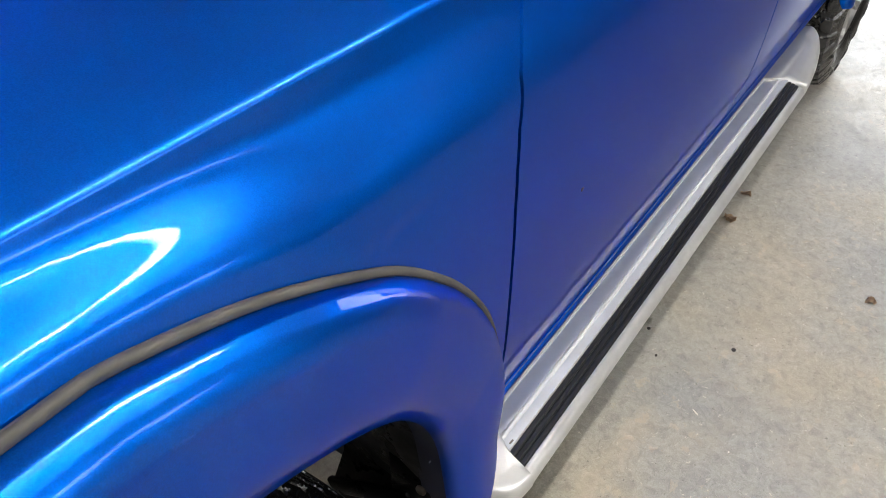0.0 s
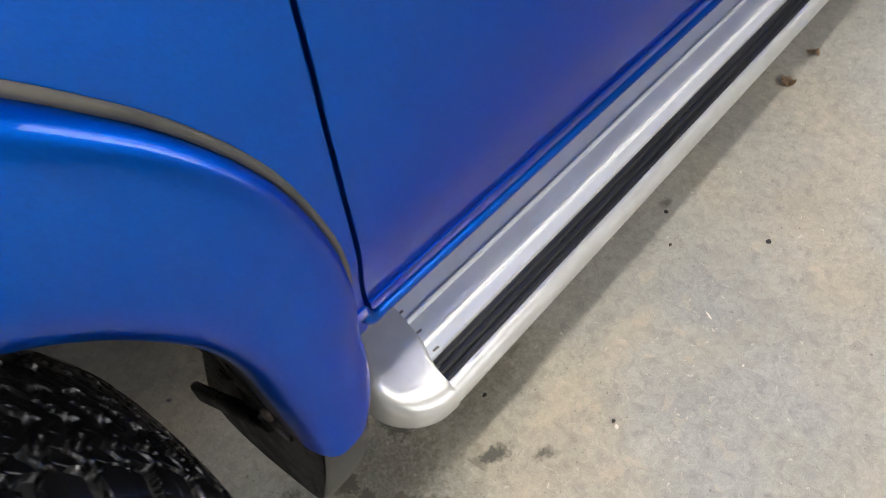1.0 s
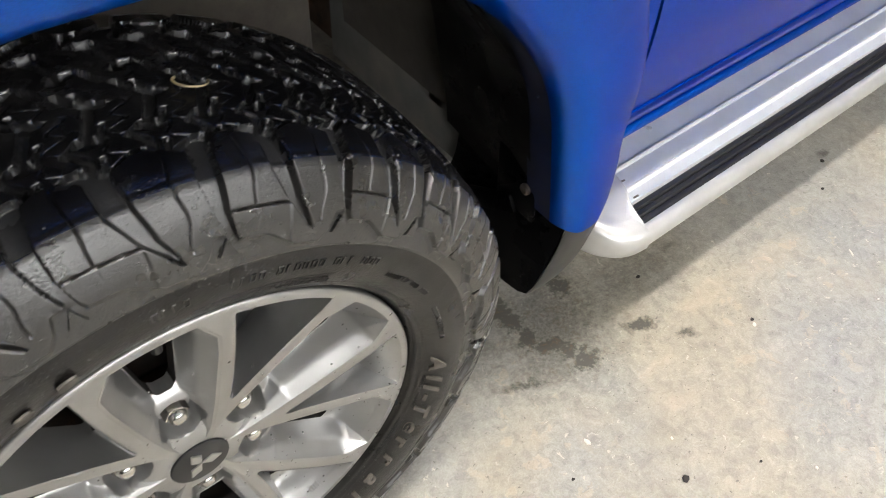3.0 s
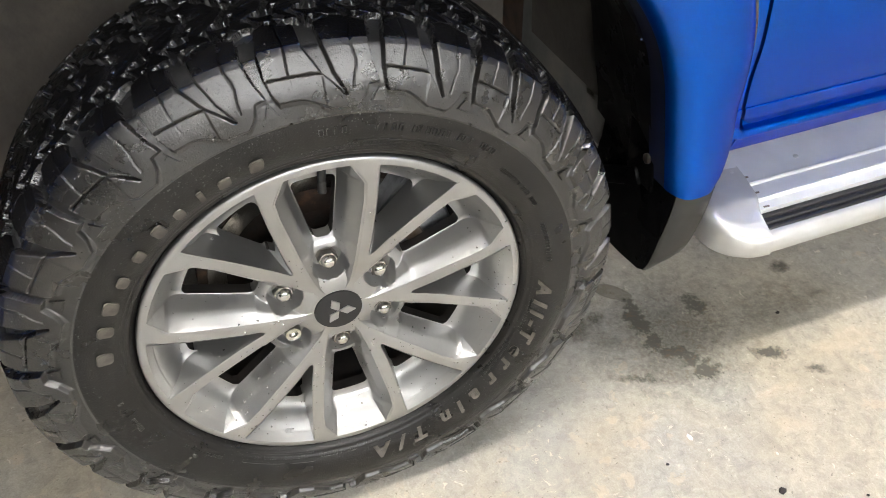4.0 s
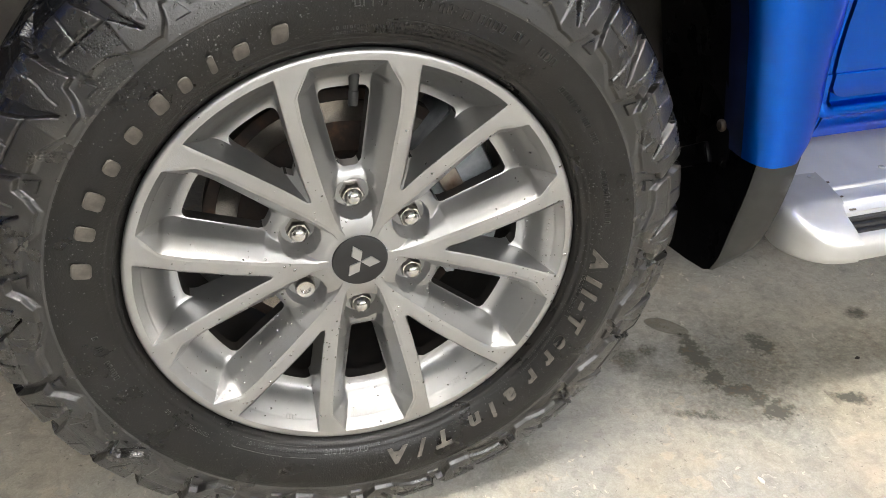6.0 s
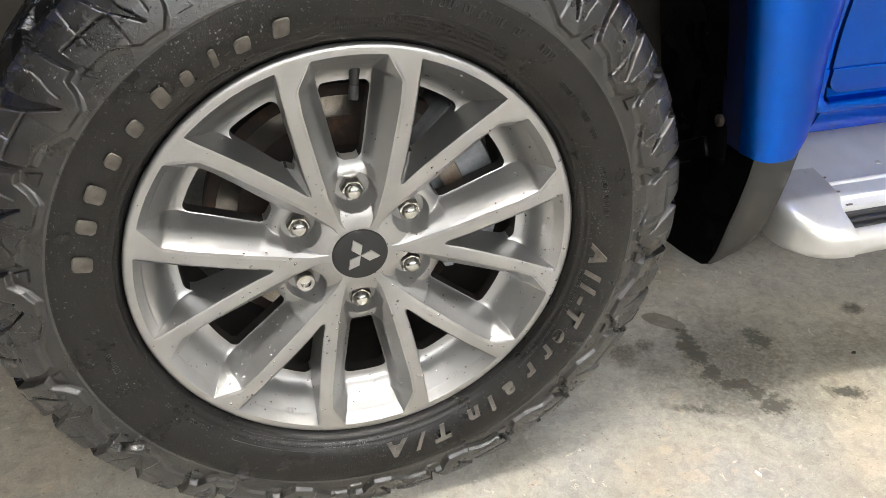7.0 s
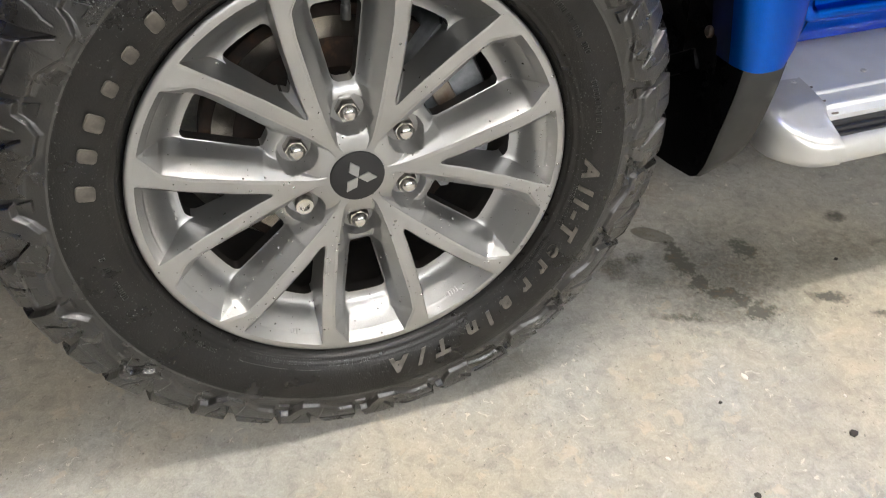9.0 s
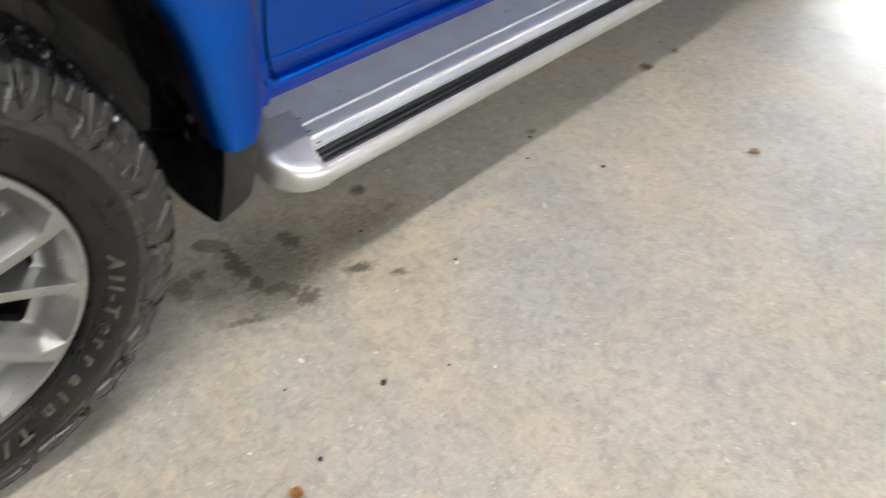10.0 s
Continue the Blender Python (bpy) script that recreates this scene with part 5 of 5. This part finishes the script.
def paint_mark(x, y, z, wide, tall, mat, label, turn=0.0):
    bm = bmesh.new()
    bmesh.ops.create_icosphere(bm, subdivisions=2, radius=0.5)
    for v in bm.verts:
        v.co = Vector((v.co.x * wide * (1 + 0.3 * math.sin(9 * v.co.z)), v.co.y * 0.0012, v.co.z * tall))
    return part("paint_mark", bm, mat, truck, label, m=pose(x, y, z, 0, turn, 0))


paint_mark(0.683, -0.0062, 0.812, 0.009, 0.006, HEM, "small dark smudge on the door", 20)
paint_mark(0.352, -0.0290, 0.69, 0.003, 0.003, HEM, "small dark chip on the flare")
paint_mark(0.387, -0.0288, 0.781, 0.0022, 0.016, SCRATCH, "fine pale scratch on the flare", 25)
paint_mark(0.392, -0.0288, 0.774, 0.008, 0.0012, SCRATCH, "fine pale scratch on the flare", 8)
# ---- litter on the floor ----


def leaf(x, y, size, turn, mat, label):
    bm = bmesh.new()
    rnd = random.Random(int(x * 1000))
    n = 7
    rows = []
    for i in range(n):
        t = i / (n - 1)
        w = size * 0.42 * math.sin(math.pi * min(0.06 + 0.9 * t, 1)) * (0.8 + 0.4 * rnd.random())
        curl = size * (0.22 * math.sin(3.2 * t + rnd.random()) + 0.12)
        rows.append([bm.verts.new((size * (t - 0.5), w * s, max(0.001, curl * (0.5 + 0.9 * abs(s) * rnd.random())))) for s in (-1, -0.5, 0, 0.5, 1)])
    for a, b in zip(rows, rows[1:]):
        for j in range(4):
            bm.faces.new((a[j], b[j], b[j + 1], a[j + 1]))
    bmesh.ops.solidify(bm, geom=bm.faces[:], thickness=0.0006)
    return tagged(part("dry_leaf", bm, mat, None, m=pose(x, y, 0.0006, 0, 0, turn)), label, "leaf", "leaves on the floor")


leaf(1.914, 0.021, 0.045, 20, LEAF, "small curled brown dry leaf on the concrete floor")
leaf(2.061, 0.023, 0.035, 70, LEAF, "small curled brown dry leaf on the concrete floor")
leaf(1.787, -0.382, 0.030, 130, LEAF, "small dark brown dry leaf on the concrete floor")
leaf(0.338, -0.305, 0.028, 40, LEAF_ORANGE, "small orange-brown leaf on the concrete floor")


def twig():
    bm = bmesh.new()
    pts = [Vector((0.012 * (1 + 0.15 * k / 15) * math.cos(2.2 + 0.27 * k), 0.012 * math.sin(2.2 + 0.27 * k), 0.0012 + 0.004 * math.sin(0.2 * k))) for k in range(16)]
    rings = []
    for k, p in enumerate(pts):
        d = (pts[min(k + 1, 15)] - pts[max(k - 1, 0)]).normalized()
        side = d.cross(Vector((0, 0, 1))).normalized()
        up = side.cross(d)
        r = 0.0011 * (1 - 0.5 * k / 15)
        rings.append([bm.verts.new(p + side * r * math.cos(a) + up * r * math.sin(a)) for a in (0, 1.26, 2.51, 3.77, 5.03)])
    for a, b in zip(rings, rings[1:]):
        for j in range(5):
            bm.faces.new((a[j], a[(j + 1) % 5], b[(j + 1) % 5], b[j]))
    bm.faces.new(rings[0])
    bm.faces.new(rings[-1])
    return tagged(part("twig", bm, STRAW, None, m=pose(0.1036, 0.089, 0.7405, 0, 15, 0)), "pale curled dry stalk lying on the tyre tread", "twig")


twig()
bm = bmesh.new()
bmesh.ops.create_icosphere(bm, subdivisions=1, radius=0.0032)
for v in bm.verts:
    v.co = Vector((v.co.x * 1.2, v.co.y * (0.8 + 0.5 * (v.co.x > 0)), v.co.z * 0.5))
tagged(part("leaf_scrap", bm, STRAW, None, m=pose(0.1826, 0.0048, 0.681, 40, 30, 0)), "tiny yellow scrap of leaf on the wet tyre", "leaf")


def flake(x, y, long, wide, turn):
    bm = bmesh.new()
    ring = [bm.verts.new((long * a, wide * b, 0.0)) for a, b in ((-0.5, 0.1), (-0.2, 0.5), (0.3, 0.35), (0.5, -0.1), (0.1, -0.5), (-0.35, -0.35))]
    top = [bm.verts.new((v.co.x * 0.85, v.co.y * 0.85, 0.0012 + 0.0006 * (k % 2))) for k, v in enumerate(ring)]
    bm.faces.new(top)
    for k in range(6):
        bm.faces.new((ring[k], ring[(k + 1) % 6], top[(k + 1) % 6], top[k]))
    return tagged(part("paint_flake", bm, FLAKE, None, m=pose(x, y, 0.0002, 0, 0, turn), smooth=False), "small pale flake lying on the concrete floor", "flake", "flakes on the floor")


for fx, fy, fl, fw, ft in ((1.194, -0.147, 0.020, 0.0035, 60), (1.071, -0.817, 0.009, 0.006, 20), (0.51, -0.113, 0.014, 0.008, 100), (1.135, -0.24, 0.006, 0.004, 10), (0.905, -0.136, 0.010, 0.007, 40), (0.62, -0.19, 0.006, 0.004, 80), (0.95, -0.46, 0.007, 0.004, 0), (0.76, -0.36, 0.006, 0.005, 50), (0.33, -0.20, 0.008, 0.004, 130)):
    flake(fx, fy, fl, fw, ft)


def crumb(x, y, size):
    bm = bmesh.new()
    bmesh.ops.create_icosphere(bm, subdivisions=1, radius=size)
    rnd = random.Random(int(x * 10000))
    for v in bm.verts:
        v.co = Vector((v.co.x * rnd.uniform(0.7, 1.5), v.co.y * rnd.uniform(0.6, 1.2), max(v.co.z * 0.5, -size * 0.2)))
    return tagged(part("crumb", bm, CRUMB, None, m=pose(x, y, size * 0.2)), "small dark crumb of dirt on the concrete floor", "dirt", "crumbs on the floor")


for x, y, s in ((0.584, -0.247, 0.006), (0.449, -0.143, 0.003), (1.423, -0.154, 0.006), (1.300, -0.014, 0.004), (0.911, -0.127, 0.004), (0.405, -0.285, 0.005), (1.372, 0.035, 0.005), (0.70, -0.30, 0.003), (0.82, 0.06, 0.004)):
    crumb(x, y, s)
